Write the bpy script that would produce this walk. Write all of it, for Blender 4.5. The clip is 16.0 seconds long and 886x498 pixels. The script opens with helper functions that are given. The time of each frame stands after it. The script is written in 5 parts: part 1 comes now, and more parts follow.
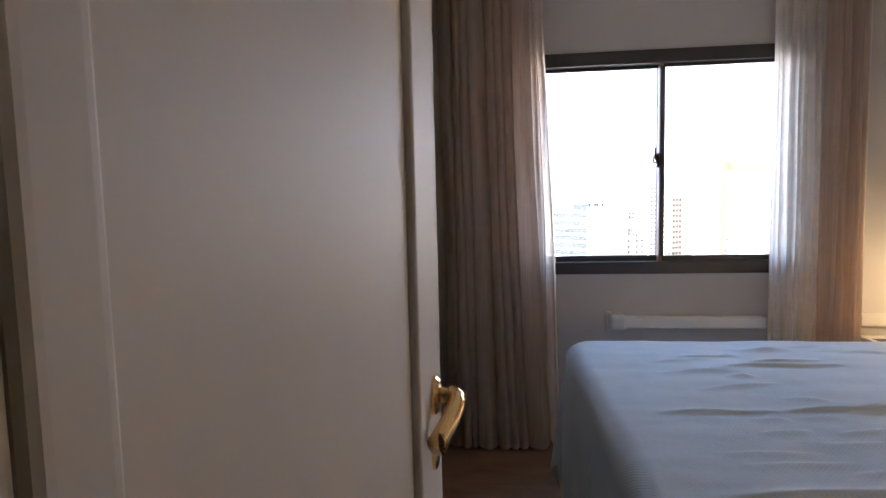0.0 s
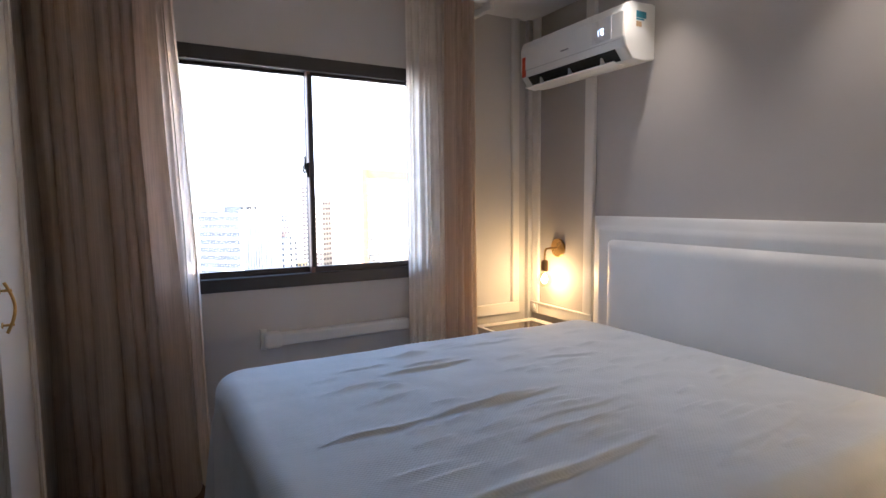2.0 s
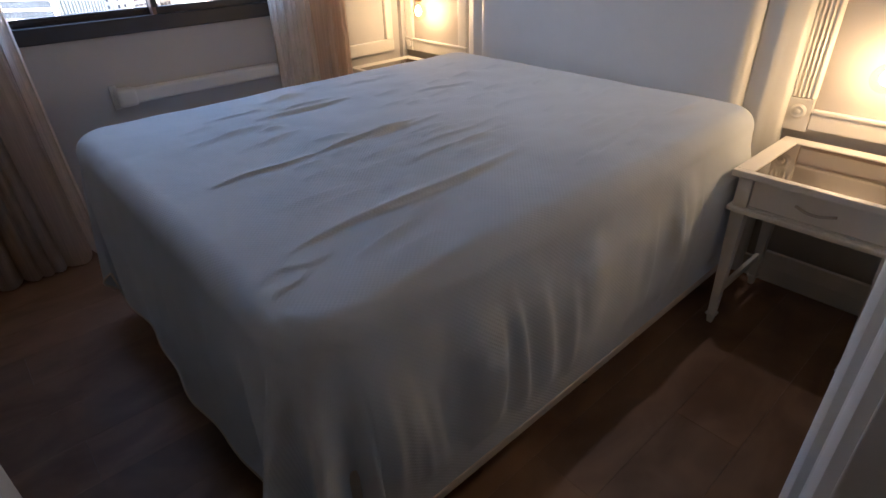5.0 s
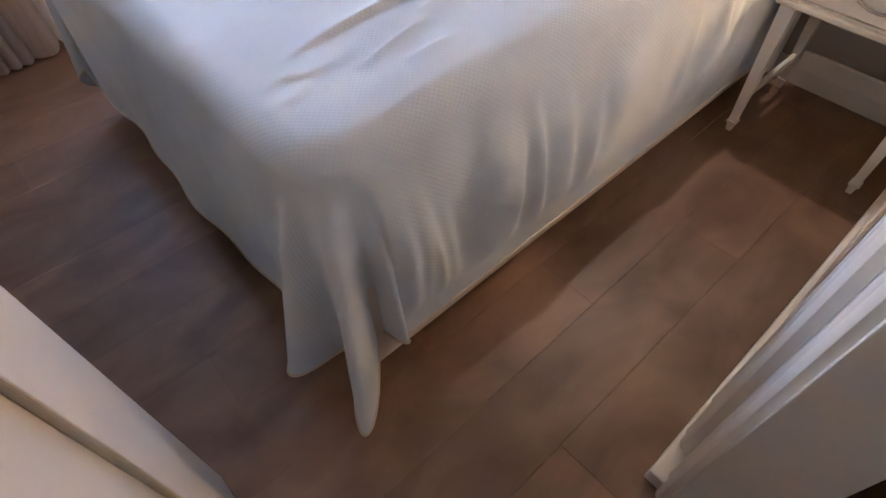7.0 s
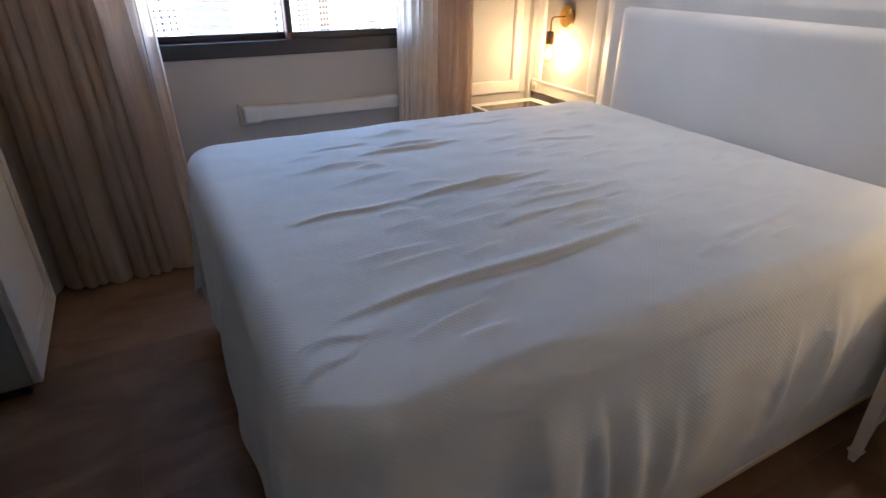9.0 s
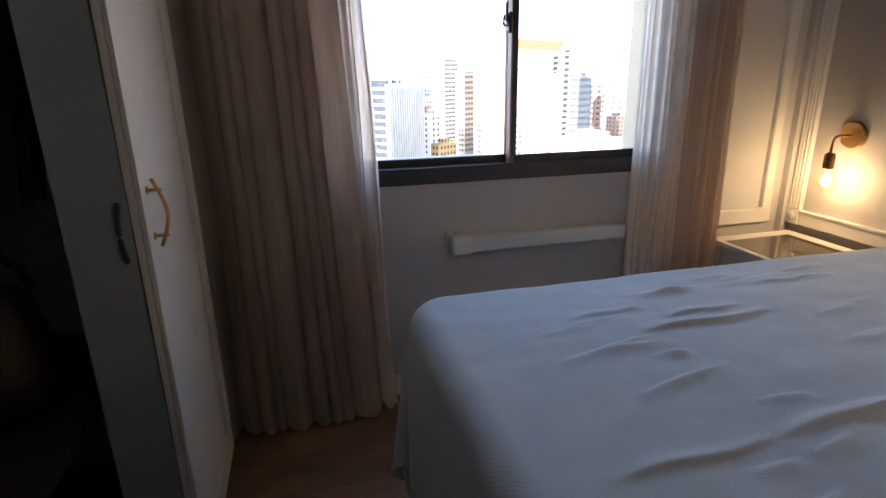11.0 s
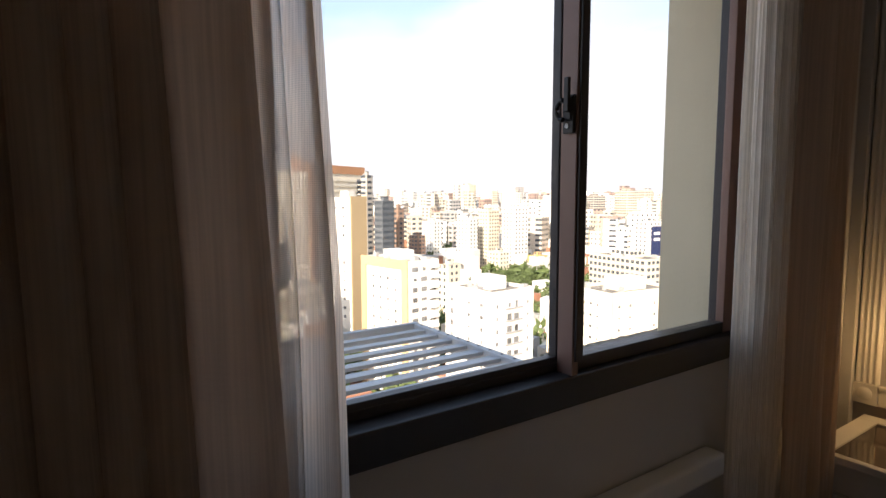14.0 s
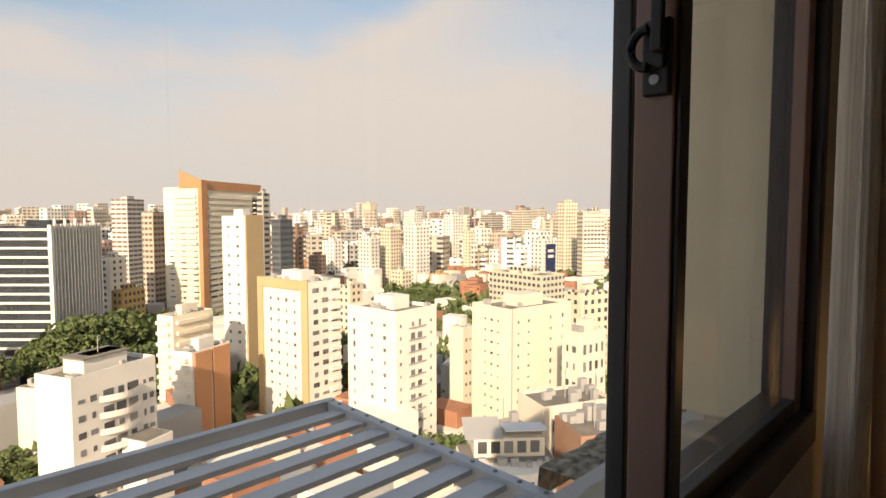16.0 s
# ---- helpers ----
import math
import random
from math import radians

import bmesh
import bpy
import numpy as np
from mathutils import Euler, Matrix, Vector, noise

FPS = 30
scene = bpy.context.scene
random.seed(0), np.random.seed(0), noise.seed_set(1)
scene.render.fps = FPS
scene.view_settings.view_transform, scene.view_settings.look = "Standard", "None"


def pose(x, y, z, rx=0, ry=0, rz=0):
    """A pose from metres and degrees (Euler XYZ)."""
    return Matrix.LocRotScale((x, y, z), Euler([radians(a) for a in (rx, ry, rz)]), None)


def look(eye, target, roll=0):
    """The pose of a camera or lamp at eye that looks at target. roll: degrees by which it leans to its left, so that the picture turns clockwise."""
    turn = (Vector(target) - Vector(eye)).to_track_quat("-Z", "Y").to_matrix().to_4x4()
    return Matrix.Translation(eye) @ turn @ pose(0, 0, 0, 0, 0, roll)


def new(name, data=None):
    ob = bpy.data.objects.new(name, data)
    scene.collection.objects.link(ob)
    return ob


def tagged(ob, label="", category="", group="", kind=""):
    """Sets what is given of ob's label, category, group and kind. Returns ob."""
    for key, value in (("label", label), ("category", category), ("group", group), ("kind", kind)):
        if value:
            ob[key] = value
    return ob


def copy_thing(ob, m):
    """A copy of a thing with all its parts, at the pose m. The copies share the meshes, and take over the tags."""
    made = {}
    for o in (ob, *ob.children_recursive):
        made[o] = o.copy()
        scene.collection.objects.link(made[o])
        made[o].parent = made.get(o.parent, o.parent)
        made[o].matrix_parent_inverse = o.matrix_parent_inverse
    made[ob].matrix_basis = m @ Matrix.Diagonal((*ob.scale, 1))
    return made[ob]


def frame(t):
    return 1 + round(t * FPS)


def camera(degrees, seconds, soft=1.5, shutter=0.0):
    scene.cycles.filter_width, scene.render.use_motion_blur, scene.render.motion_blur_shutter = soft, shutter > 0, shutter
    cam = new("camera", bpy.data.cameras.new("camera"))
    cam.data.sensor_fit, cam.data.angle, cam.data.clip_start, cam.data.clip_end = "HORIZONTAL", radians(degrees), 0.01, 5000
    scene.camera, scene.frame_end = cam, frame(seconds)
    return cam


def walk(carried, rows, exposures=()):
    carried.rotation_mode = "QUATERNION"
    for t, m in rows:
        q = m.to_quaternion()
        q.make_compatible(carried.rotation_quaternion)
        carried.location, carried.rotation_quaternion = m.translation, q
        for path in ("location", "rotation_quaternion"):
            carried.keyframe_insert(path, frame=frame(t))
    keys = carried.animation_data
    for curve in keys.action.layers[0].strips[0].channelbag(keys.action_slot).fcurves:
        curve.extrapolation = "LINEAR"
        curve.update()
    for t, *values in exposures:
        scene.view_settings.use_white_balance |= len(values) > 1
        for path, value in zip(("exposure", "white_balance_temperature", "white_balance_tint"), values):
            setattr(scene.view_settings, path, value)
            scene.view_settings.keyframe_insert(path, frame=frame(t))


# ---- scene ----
cam = camera(77.8, 16.0)
PATH = [
    (0, (-2.239, -2.984, 1.311), (-2.449, -1.002, 1.145), -1.3),
    (0.5, (-2.219, -2.882, 1.321), (-2.113, -0.896, 1.109), -0.7),
    (1, (-2.162, -2.826, 1.341), (-1.77, -0.875, 1.135), -0.5),
    (1.5, (-2.173, -2.801, 1.333), (-1.463, -0.94, 1.155), -0.4),
    (2, (-2.191, -2.805, 1.346), (-1.225, -1.062, 1.171), -0.5),
    (2.5, (-2.2, -2.816, 1.35), (-1.056, -1.184, 1.18), -0.3),
    (3, (-2.204, -2.818, 1.344), (-0.905, -1.306, 1.182), 0.1),
    (3.5, (-2.204, -2.826, 1.34), (-0.835, -1.382, 1.14), 0.2),
    (4, (-2.214, -2.831, 1.33), (-0.899, -1.386, 0.904), -0.6),
    (4.5, (-2.229, -2.839, 1.317), (-0.976, -1.445, 0.619), -1.2),
    (5, (-2.223, -2.842, 1.295), (-1.089, -1.547, 0.276), -1.8),
    (5.2, (-2.22, -2.843, 1.295), (-1.141, -1.593, 0.167), -2.1),
    (7.3, (-2.195, -2.741, 1.281), (-1.388, -1.827, -0.305), -1.0),
    (7.5, (-2.206, -2.757, 1.274), (-1.32, -1.757, -0.214), -1.2),
    (8, (-2.192, -2.794, 1.291), (-1.183, -1.607, 0.036), -2.1),
    (8.5, (-2.132, -2.775, 1.314), (-1.156, -1.402, 0.235), -1.1),
    (9, (-2.068, -2.721, 1.301), (-1.217, -1.164, 0.378), 0.7),
    (9.5, (-2.104, -2.6, 1.295), (-1.418, -0.892, 0.514), -0.5),
    (10, (-2.093, -2.459, 1.295), (-1.618, -0.621, 0.665), -2.6),
    (10.2, (-2.119, -2.379, 1.316), (-1.694, -0.539, 0.658), -1.9),
    (12.5, (-2.272, -1.475, 1.328), (-1.609, 0.376, 0.992), 1.3),
    (13, (-2.243, -1.195, 1.346), (-1.467, 0.628, 1.082), 0.3),
    (13.5, (-2.274, -0.978, 1.352), (-1.317, 0.765, 1.138), 0.5),
    (14, (-2.249, -0.767, 1.347), (-1.127, 0.878, 1.157), -0.1),
    (14.5, (-2.164, -0.566, 1.349), (-0.942, 1.009, 1.188), -0.0),
    (15, (-2.09, -0.425, 1.355), (-0.759, 1.06, 1.207), -0.5),
    (15.5, (-2.032, -0.314, 1.358), (-0.637, 1.112, 1.211), 0.1),
    (16, (-1.969, -0.247, 1.35), (-0.569, 1.176, 1.228), 0.0),
]
EXPO = [(0, 3.75, 5300, 14), (3.5, 3.48, 5300, 14), (4.5, 3.25, 5200, 15), (5.2, 3.5, 5150, 16), (7.3, 5.4, 5350, 17), (8, 4.75, 5250, 16), (9, 3.95, 5250, 14), (10.2, 3.5, 5300, 14), (12.5, 2.3, 5700, 12), (13, 2.05, 5900, 12),
        (14, 1.5, 6200, 14), (15, 1.12, 6600, 14), (16, 0.77, 7300, 14)]
walk(cam, [(t, look(eye, target, roll)) for t, eye, target, roll in PATH], EXPO)

# ---- world, sun and sky ----
SUN_EL = radians(24)
world = bpy.data.worlds.new("sky")
scene.world = world
world.use_nodes = True
wn, wl = world.node_tree.nodes, world.node_tree.links
wbg = wn["Background"]
wsky = wn.new("ShaderNodeTexSky")
wsky.sky_type, wsky.sun_disc = "NISHITA", False
TRAVEL = Vector((0.80 * math.cos(SUN_EL), 0.60 * math.cos(SUN_EL), -math.sin(SUN_EL))).normalized()
wsky.sun_elevation, wsky.sun_rotation = SUN_EL, math.atan2(-TRAVEL.x, -TRAVEL.y)
wsky.air_density, wsky.dust_density = 1.0, 2.5
wtc = wn.new("ShaderNodeTexCoord")


def wmath(op, *vals):
    q = wn.new("ShaderNodeMath")
    q.operation = op
    for k, v in enumerate(vals):
        if isinstance(v, (int, float)):
            q.inputs[k].default_value = v
        else:
            wl.new(v, q.inputs[k])
    return q.outputs[0]


def wstep(v, a, b, lo=0.0, hi=1.0):
    q = wn.new("ShaderNodeMapRange")
    q.interpolation_type = "SMOOTHSTEP"
    for k, x in enumerate((a, b, lo, hi)):
        q.inputs[k + 1].default_value = x
    wl.new(v, q.inputs[0])
    return q.outputs[0]


def wnoise_node(scale, stretch, detail=5):
    mp, ns = wn.new("ShaderNodeMapping"), wn.new("ShaderNodeTexNoise")
    mp.inputs["Scale"].default_value = (1, 1, stretch)
    ns.inputs["Scale"].default_value, ns.inputs["Detail"].default_value, ns.inputs["Roughness"].default_value = scale, detail, 0.5
    wl.new(wtc.outputs["Generated"], mp.inputs[0])
    wl.new(mp.outputs[0], ns.inputs["Vector"])
    return ns.outputs[0]


wdir = wn.new("ShaderNodeSeparateXYZ")
wl.new(wtc.outputs["Generated"], wdir.inputs[0])
ragged = wmath("MULTIPLY", wmath("SUBTRACT", wnoise_node(6.0, 2.0), 0.5), 0.09)
edge = wmath("ADD", wmath("MULTIPLY", wmath("MAXIMUM", wmath("SUBTRACT", wdir.outputs[0], 0.49), 0.0), 0.62), 0.250)
above = wmath("ADD", wmath("SUBTRACT", wdir.outputs[2], edge), ragged)
open_sky = wstep(above, -0.012, 0.050, 0.0, 0.85)                 # clear sky over the cloud deck
rift = wmath("MULTIPLY", wstep(wmath("ADD", wdir.outputs[2], ragged), 0.20, 0.30), wstep(wdir.outputs[0], 0.60, 0.80))
thin = wstep(wnoise_node(2.2, 4.5), 0.42, 0.66, 0.0, 0.42)        # thinner streaks in the deck
clear = wmath("MINIMUM", wmath("ADD", wmath("MAXIMUM", open_sky, wmath("MULTIPLY", rift, 0.60)), thin), 1.0)
wmix = wn.new("ShaderNodeMix")
wmix.data_type = "RGBA"
wmix.inputs[6].default_value = (2.90, 2.76, 2.66, 1)
wdim = wn.new("ShaderNodeMix")
wdim.data_type, wdim.blend_type, wdim.inputs[0].default_value = "RGBA", "MIX", 0.55
wdim.inputs[7].default_value = (1.35, 1.75, 2.05, 1)
wl.new(wsky.outputs[0], wdim.inputs[6])
wl.new(clear, wmix.inputs[0])
wl.new(wdim.outputs[2], wmix.inputs[7])
whz, wsep, wrg = wn.new("ShaderNodeMix"), wn.new("ShaderNodeSeparateXYZ"), wn.new("ShaderNodeMapRange")
whz.data_type = "RGBA"
whz.inputs[7].default_value = (2.72, 2.62, 2.55, 1)
wrg.inputs[1].default_value, wrg.inputs[2].default_value, wrg.inputs[3].default_value, wrg.inputs[4].default_value = 0.0, 0.20, 0.9, 0.0
wl.new(wtc.outputs["Generated"], wsep.inputs[0])
wl.new(wsep.outputs[2], wrg.inputs[0])
wl.new(wrg.outputs[0], whz.inputs[0])
wl.new(wmix.outputs[2], whz.inputs[6])
wl.new(whz.outputs[2], wbg.inputs[0])
wbg.inputs[1].default_value = 0.15

sun = new("sun", bpy.data.lights.new("sun", "SUN"))
sun.data.energy, sun.data.angle, sun.data.color = 4.0, radians(0.6), (1.0, 0.86, 0.68)
sun.matrix_world = look((0, 0, 50), Vector((0, 0, 50)) + TRAVEL)

BULB_W, SPOT_W = 0.16, 1.5


# ---- materials ----
def rgb(v):
    return (*v, 1)


def mat(name, base, rough=0.6, metal=0.0, vary=0.1, scale=6.0, bump=0.05, grain=120.0, spec=0.5, coat=0.0, each=0.0):
    """A principled surface with two scales of variation: blotches in colour and roughness, and a fine grain in relief."""
    m = bpy.data.materials.new(name)
    m.use_nodes = True
    n, l = m.node_tree.nodes, m.node_tree.links
    b = n["Principled BSDF"]
    b.inputs["Roughness"].default_value, b.inputs["Metallic"].default_value = rough, metal
    b.inputs["Specular IOR Level"].default_value, b.inputs["Coat Weight"].default_value = spec, coat
    geo = n.new("ShaderNodeNewGeometry")
    big = n.new("ShaderNodeTexNoise")
    big.inputs["Scale"].default_value, big.inputs["Detail"].default_value = scale, 4
    l.new(geo.outputs["Position"], big.inputs["Vector"])
    hsv = n.new("ShaderNodeHueSaturation")
    hsv.inputs["Color"].default_value = rgb(base)
    mr = n.new("ShaderNodeMapRange")
    mr.inputs[1].default_value, mr.inputs[2].default_value, mr.inputs[3].default_value, mr.inputs[4].default_value = 0.3, 0.7, 1 - vary, 1 + vary
    l.new(big.outputs[0], mr.inputs[0])
    if each:
        info, add, m2 = n.new("ShaderNodeObjectInfo"), n.new("ShaderNodeMath"), n.new("ShaderNodeMapRange")
        m2.inputs[3].default_value, m2.inputs[4].default_value = -each, each
        add.operation = "ADD"
        l.new(info.outputs["Random"], m2.inputs[0])
        l.new(mr.outputs[0], add.inputs[0])
        l.new(m2.outputs[0], add.inputs[1])
        l.new(add.outputs[0], hsv.inputs["Value"])
    else:
        l.new(mr.outputs[0], hsv.inputs["Value"])
    l.new(hsv.outputs[0], b.inputs["Base Color"])
    rr = n.new("ShaderNodeMapRange")
    rr.inputs[3].default_value, rr.inputs[4].default_value = max(rough - 0.08, 0.02), min(rough + 0.08, 1)
    l.new(big.outputs[0], rr.inputs[0])
    l.new(rr.outputs[0], b.inputs["Roughness"])
    if bump:
        fine, bp = n.new("ShaderNodeTexNoise"), n.new("ShaderNodeBump")
        fine.inputs["Scale"].default_value, fine.inputs["Detail"].default_value = grain, 3
        bp.inputs["Strength"].default_value, bp.inputs["Distance"].default_value = bump, 0.004
        l.new(geo.outputs["Position"], fine.inputs["Vector"])
        l.new(fine.outputs[0], bp.inputs["Height"])
        l.new(bp.outputs[0], b.inputs["Normal"])
    return m


def emit(name, col, power):
    m = bpy.data.materials.new(name)
    m.use_nodes = True
    b = m.node_tree.nodes["Principled BSDF"]
    b.inputs["Base Color"].default_value = rgb(col)
    b.inputs["Emission Color"].default_value, b.inputs["Emission Strength"].default_value = rgb(col), power
    return m


def cloth_mat(name, base, thin=0.3, see=0.0, weave=260.0, bump=0.25, vary=0.08, slub=0.0):
    """Woven cloth: some light passes through it; see is the share of open mesh."""
    m = mat(name, base, 0.85, vary=vary, scale=9, bump=0, spec=0.2)
    n, l = m.node_tree.nodes, m.node_tree.links
    b, out = n["Principled BSDF"], n["Material Output"]
    b.inputs["Sheen Weight"].default_value = 0.25
    tr, mx = n.new("ShaderNodeBsdfTranslucent"), n.new("ShaderNodeMixShader")
    tr.inputs[0].default_value = rgb(base)
    mx.inputs[0].default_value = thin
    if slub:                    # uneven warp threads run down the cloth
        tcs, mps, nss, rs, hs = n.new("ShaderNodeTexCoord"), n.new("ShaderNodeMapping"), n.new("ShaderNodeTexNoise"), n.new("ShaderNodeMapRange"), n.new("ShaderNodeHueSaturation")
        mps.inputs["Scale"].default_value = (1, 1, 0.012)
        nss.inputs["Scale"].default_value, nss.inputs["Detail"].default_value = 170, 3
        rs.inputs[1].default_value, rs.inputs[2].default_value, rs.inputs[3].default_value, rs.inputs[4].default_value = 0.35, 0.68, 1 + slub, 1 - 2 * slub
        hs.inputs["Color"].default_value = rgb(base)
        l.new(tcs.outputs["Object"], mps.inputs[0])
        l.new(mps.outputs[0], nss.inputs["Vector"])
        l.new(nss.outputs[0], rs.inputs[0])
        l.new(rs.outputs[0], hs.inputs["Value"])
        l.new(hs.outputs[0], tr.inputs[0])
    l.new(b.outputs[0], mx.inputs[1])
    l.new(tr.outputs[0], mx.inputs[2])
    tc, wv, bp = n.new("ShaderNodeTexCoord"), n.new("ShaderNodeTexWave"), n.new("ShaderNodeBump")
    wv.bands_direction = "Z"
    wv.inputs["Scale"].default_value, wv.inputs["Distortion"].default_value, wv.inputs["Detail"].default_value = weave / 6.28, 1.2, 2
    l.new(tc.outputs["Object"], wv.inputs["Vector"])
    l.new(wv.outputs[1], bp.inputs["Height"])
    bp.inputs["Strength"].default_value, bp.inputs["Distance"].default_value = bump, 0.002
    l.new(bp.outputs[0], b.inputs["Normal"])
    last = mx
    if see:
        tp, m2 = n.new("ShaderNodeBsdfTransparent"), n.new("ShaderNodeMixShader")
        ns, mr = n.new("ShaderNodeTexNoise"), n.new("ShaderNodeMapRange")
        ns.inputs["Scale"].default_value = 14
        mr.inputs[3].default_value, mr.inputs[4].default_value = max(see - 0.14, 0), see + 0.14
        l.new(tc.outputs["Object"], ns.inputs["Vector"])
        l.new(ns.outputs[0], mr.inputs[0])
        sep = n.new("ShaderNodeSeparateXYZ")
        l.new(tc.outputs["Object"], sep.inputs[0])
        mesh = mr.outputs[0]
        for k, step in ((0, 0.0022), (2, 0.0026)):   # the open weave
            mu, si, ma = n.new("ShaderNodeMath"), n.new("ShaderNodeMath"), n.new("ShaderNodeMath")
            mu.operation, si.operation, ma.operation = "MULTIPLY", "SINE", "MULTIPLY_ADD"
            mu.inputs[1].default_value, ma.inputs[1].default_value = 2 * math.pi / step, 0.10
            l.new(sep.outputs[k], mu.inputs[0])
            l.new(mu.outputs[0], si.inputs[0])
            l.new(si.outputs[0], ma.inputs[0])
            l.new(mesh, ma.inputs[2])
            mesh = ma.outputs[0]
        l.new(mesh, m2.inputs[0])
        l.new(mx.outputs[0], m2.inputs[1])
        l.new(tp.outputs[0], m2.inputs[2])
        last = m2
    l.new(last.outputs[0], out.inputs[0])
    return m


def spread_mat():
    """Off-white waffle-woven bedspread: a grid of small pits."""
    m = mat("waffle_cloth", (0.56, 0.60, 0.645), 0.8, vary=0.05, scale=5, bump=0, spec=0.25)
    n, l = m.node_tree.nodes, m.node_tree.links
    b = n["Principled BSDF"]
    b.inputs["Sheen Weight"].default_value = 0.2
    uv = n.new("ShaderNodeUVMap")
    sep = n.new("ShaderNodeSeparateXYZ")
    l.new(uv.outputs[0], sep.inputs[0])
    s = []
    for k in (0, 1):
        mu, si = n.new("ShaderNodeMath"), n.new("ShaderNodeMath")
        mu.operation, si.operation = "MULTIPLY", "SINE"
        mu.inputs[1].default_value = 2 * math.pi / 0.011
        l.new(sep.outputs[k], mu.inputs[0])
        l.new(mu.outputs[0], si.inputs[0])
        s.append(si)
    pr = n.new("ShaderNodeMath")
    pr.operation = "MULTIPLY"
    l.new(s[0].outputs[0], pr.inputs[0])
    l.new(s[1].outputs[0], pr.inputs[1])
    ns = n.new("ShaderNodeTexNoise")
    ns.inputs["Scale"].default_value, ns.inputs["Detail"].default_value = 7, 6
    geo = n.new("ShaderNodeNewGeometry")
    l.new(geo.outputs["Position"], ns.inputs["Vector"])
    b1, b2 = n.new("ShaderNodeBump"), n.new("ShaderNodeBump")
    b1.inputs["Strength"].default_value, b1.inputs["Distance"].default_value = 0.20, 0.0012
    b2.inputs["Strength"].default_value, b2.inputs["Distance"].default_value = 0.35, 0.012
    l.new(pr.outputs[0], b1.inputs["Height"])
    l.new(ns.outputs[0], b2.inputs["Height"])
    l.new(b2.outputs[0], b1.inputs["Normal"])
    l.new(b1.outputs[0], b.inputs["Normal"])
    return m


def wood_floor_mat(name):
    m = mat(name, (0.150, 0.078, 0.040), 0.44, vary=0.10, scale=3, bump=0, each=0.20)
    n, l = m.node_tree.nodes, m.node_tree.links
    b, hsv = n["Principled BSDF"], next(x for x in n if x.type == "HUE_SAT")
    tc, mp, ns, rp = n.new("ShaderNodeNewGeometry"), n.new("ShaderNodeMapping"), n.new("ShaderNodeTexNoise"), n.new("ShaderNodeValToRGB")
    mp.inputs["Scale"].default_value = (1.6, 2.6, 1)
    ns.inputs["Scale"].default_value, ns.inputs["Detail"].default_value, ns.inputs["Distortion"].default_value = 2.4, 7, 0.6
    rp.color_ramp.elements[0].color, rp.color_ramp.elements[1].color = (0.135, 0.070, 0.040, 1), (0.262, 0.156, 0.096, 1)
    rp.color_ramp.elements[0].position, rp.color_ramp.elements[1].position = 0.30, 0.72
    bp = n.new("ShaderNodeBump")
    bp.inputs["Strength"].default_value, bp.inputs["Distance"].default_value = 0.12, 0.001
    l.new(tc.outputs["Position"], mp.inputs[0])
    l.new(mp.outputs[0], ns.inputs["Vector"])
    l.new(ns.outputs[0], rp.inputs[0])
    l.new(rp.outputs[0], hsv.inputs["Color"])
    l.new(ns.outputs[0], bp.inputs["Height"])
    l.new(bp.outputs[0], b.inputs["Normal"])
    return m


def glass_mat(name, tint=(1, 1, 1), gloss=0.05, rough=0.0):
    m = bpy.data.materials.new(name)
    m.use_nodes = True
    n, l = m.node_tree.nodes, m.node_tree.links
    t, g, mx, fr = n.new("ShaderNodeBsdfTransparent"), n.new("ShaderNodeBsdfGlossy"), n.new("ShaderNodeMixShader"), n.new("ShaderNodeLayerWeight")
    pw, ad = n.new("ShaderNodeMath"), n.new("ShaderNodeMath")
    t.inputs[0].default_value, g.inputs["Roughness"].default_value, fr.inputs[0].default_value = rgb(tint), rough, 0.5
    pw.operation, pw.inputs[1].default_value, ad.operation, ad.inputs[1].default_value = "POWER", 5.0, "MULTIPLY_ADD", 0.6
    ad.inputs[2].default_value = 0.02
    l.new(fr.outputs[1], pw.inputs[0])
    l.new(pw.outputs[0], ad.inputs[0])
    l.new(ad.outputs[0], mx.inputs[0])
    l.new(t.outputs[0], mx.inputs[1])
    l.new(g.outputs[0], mx.inputs[2])
    l.new(mx.outputs[0], n["Material Output"].inputs[0])
    return m


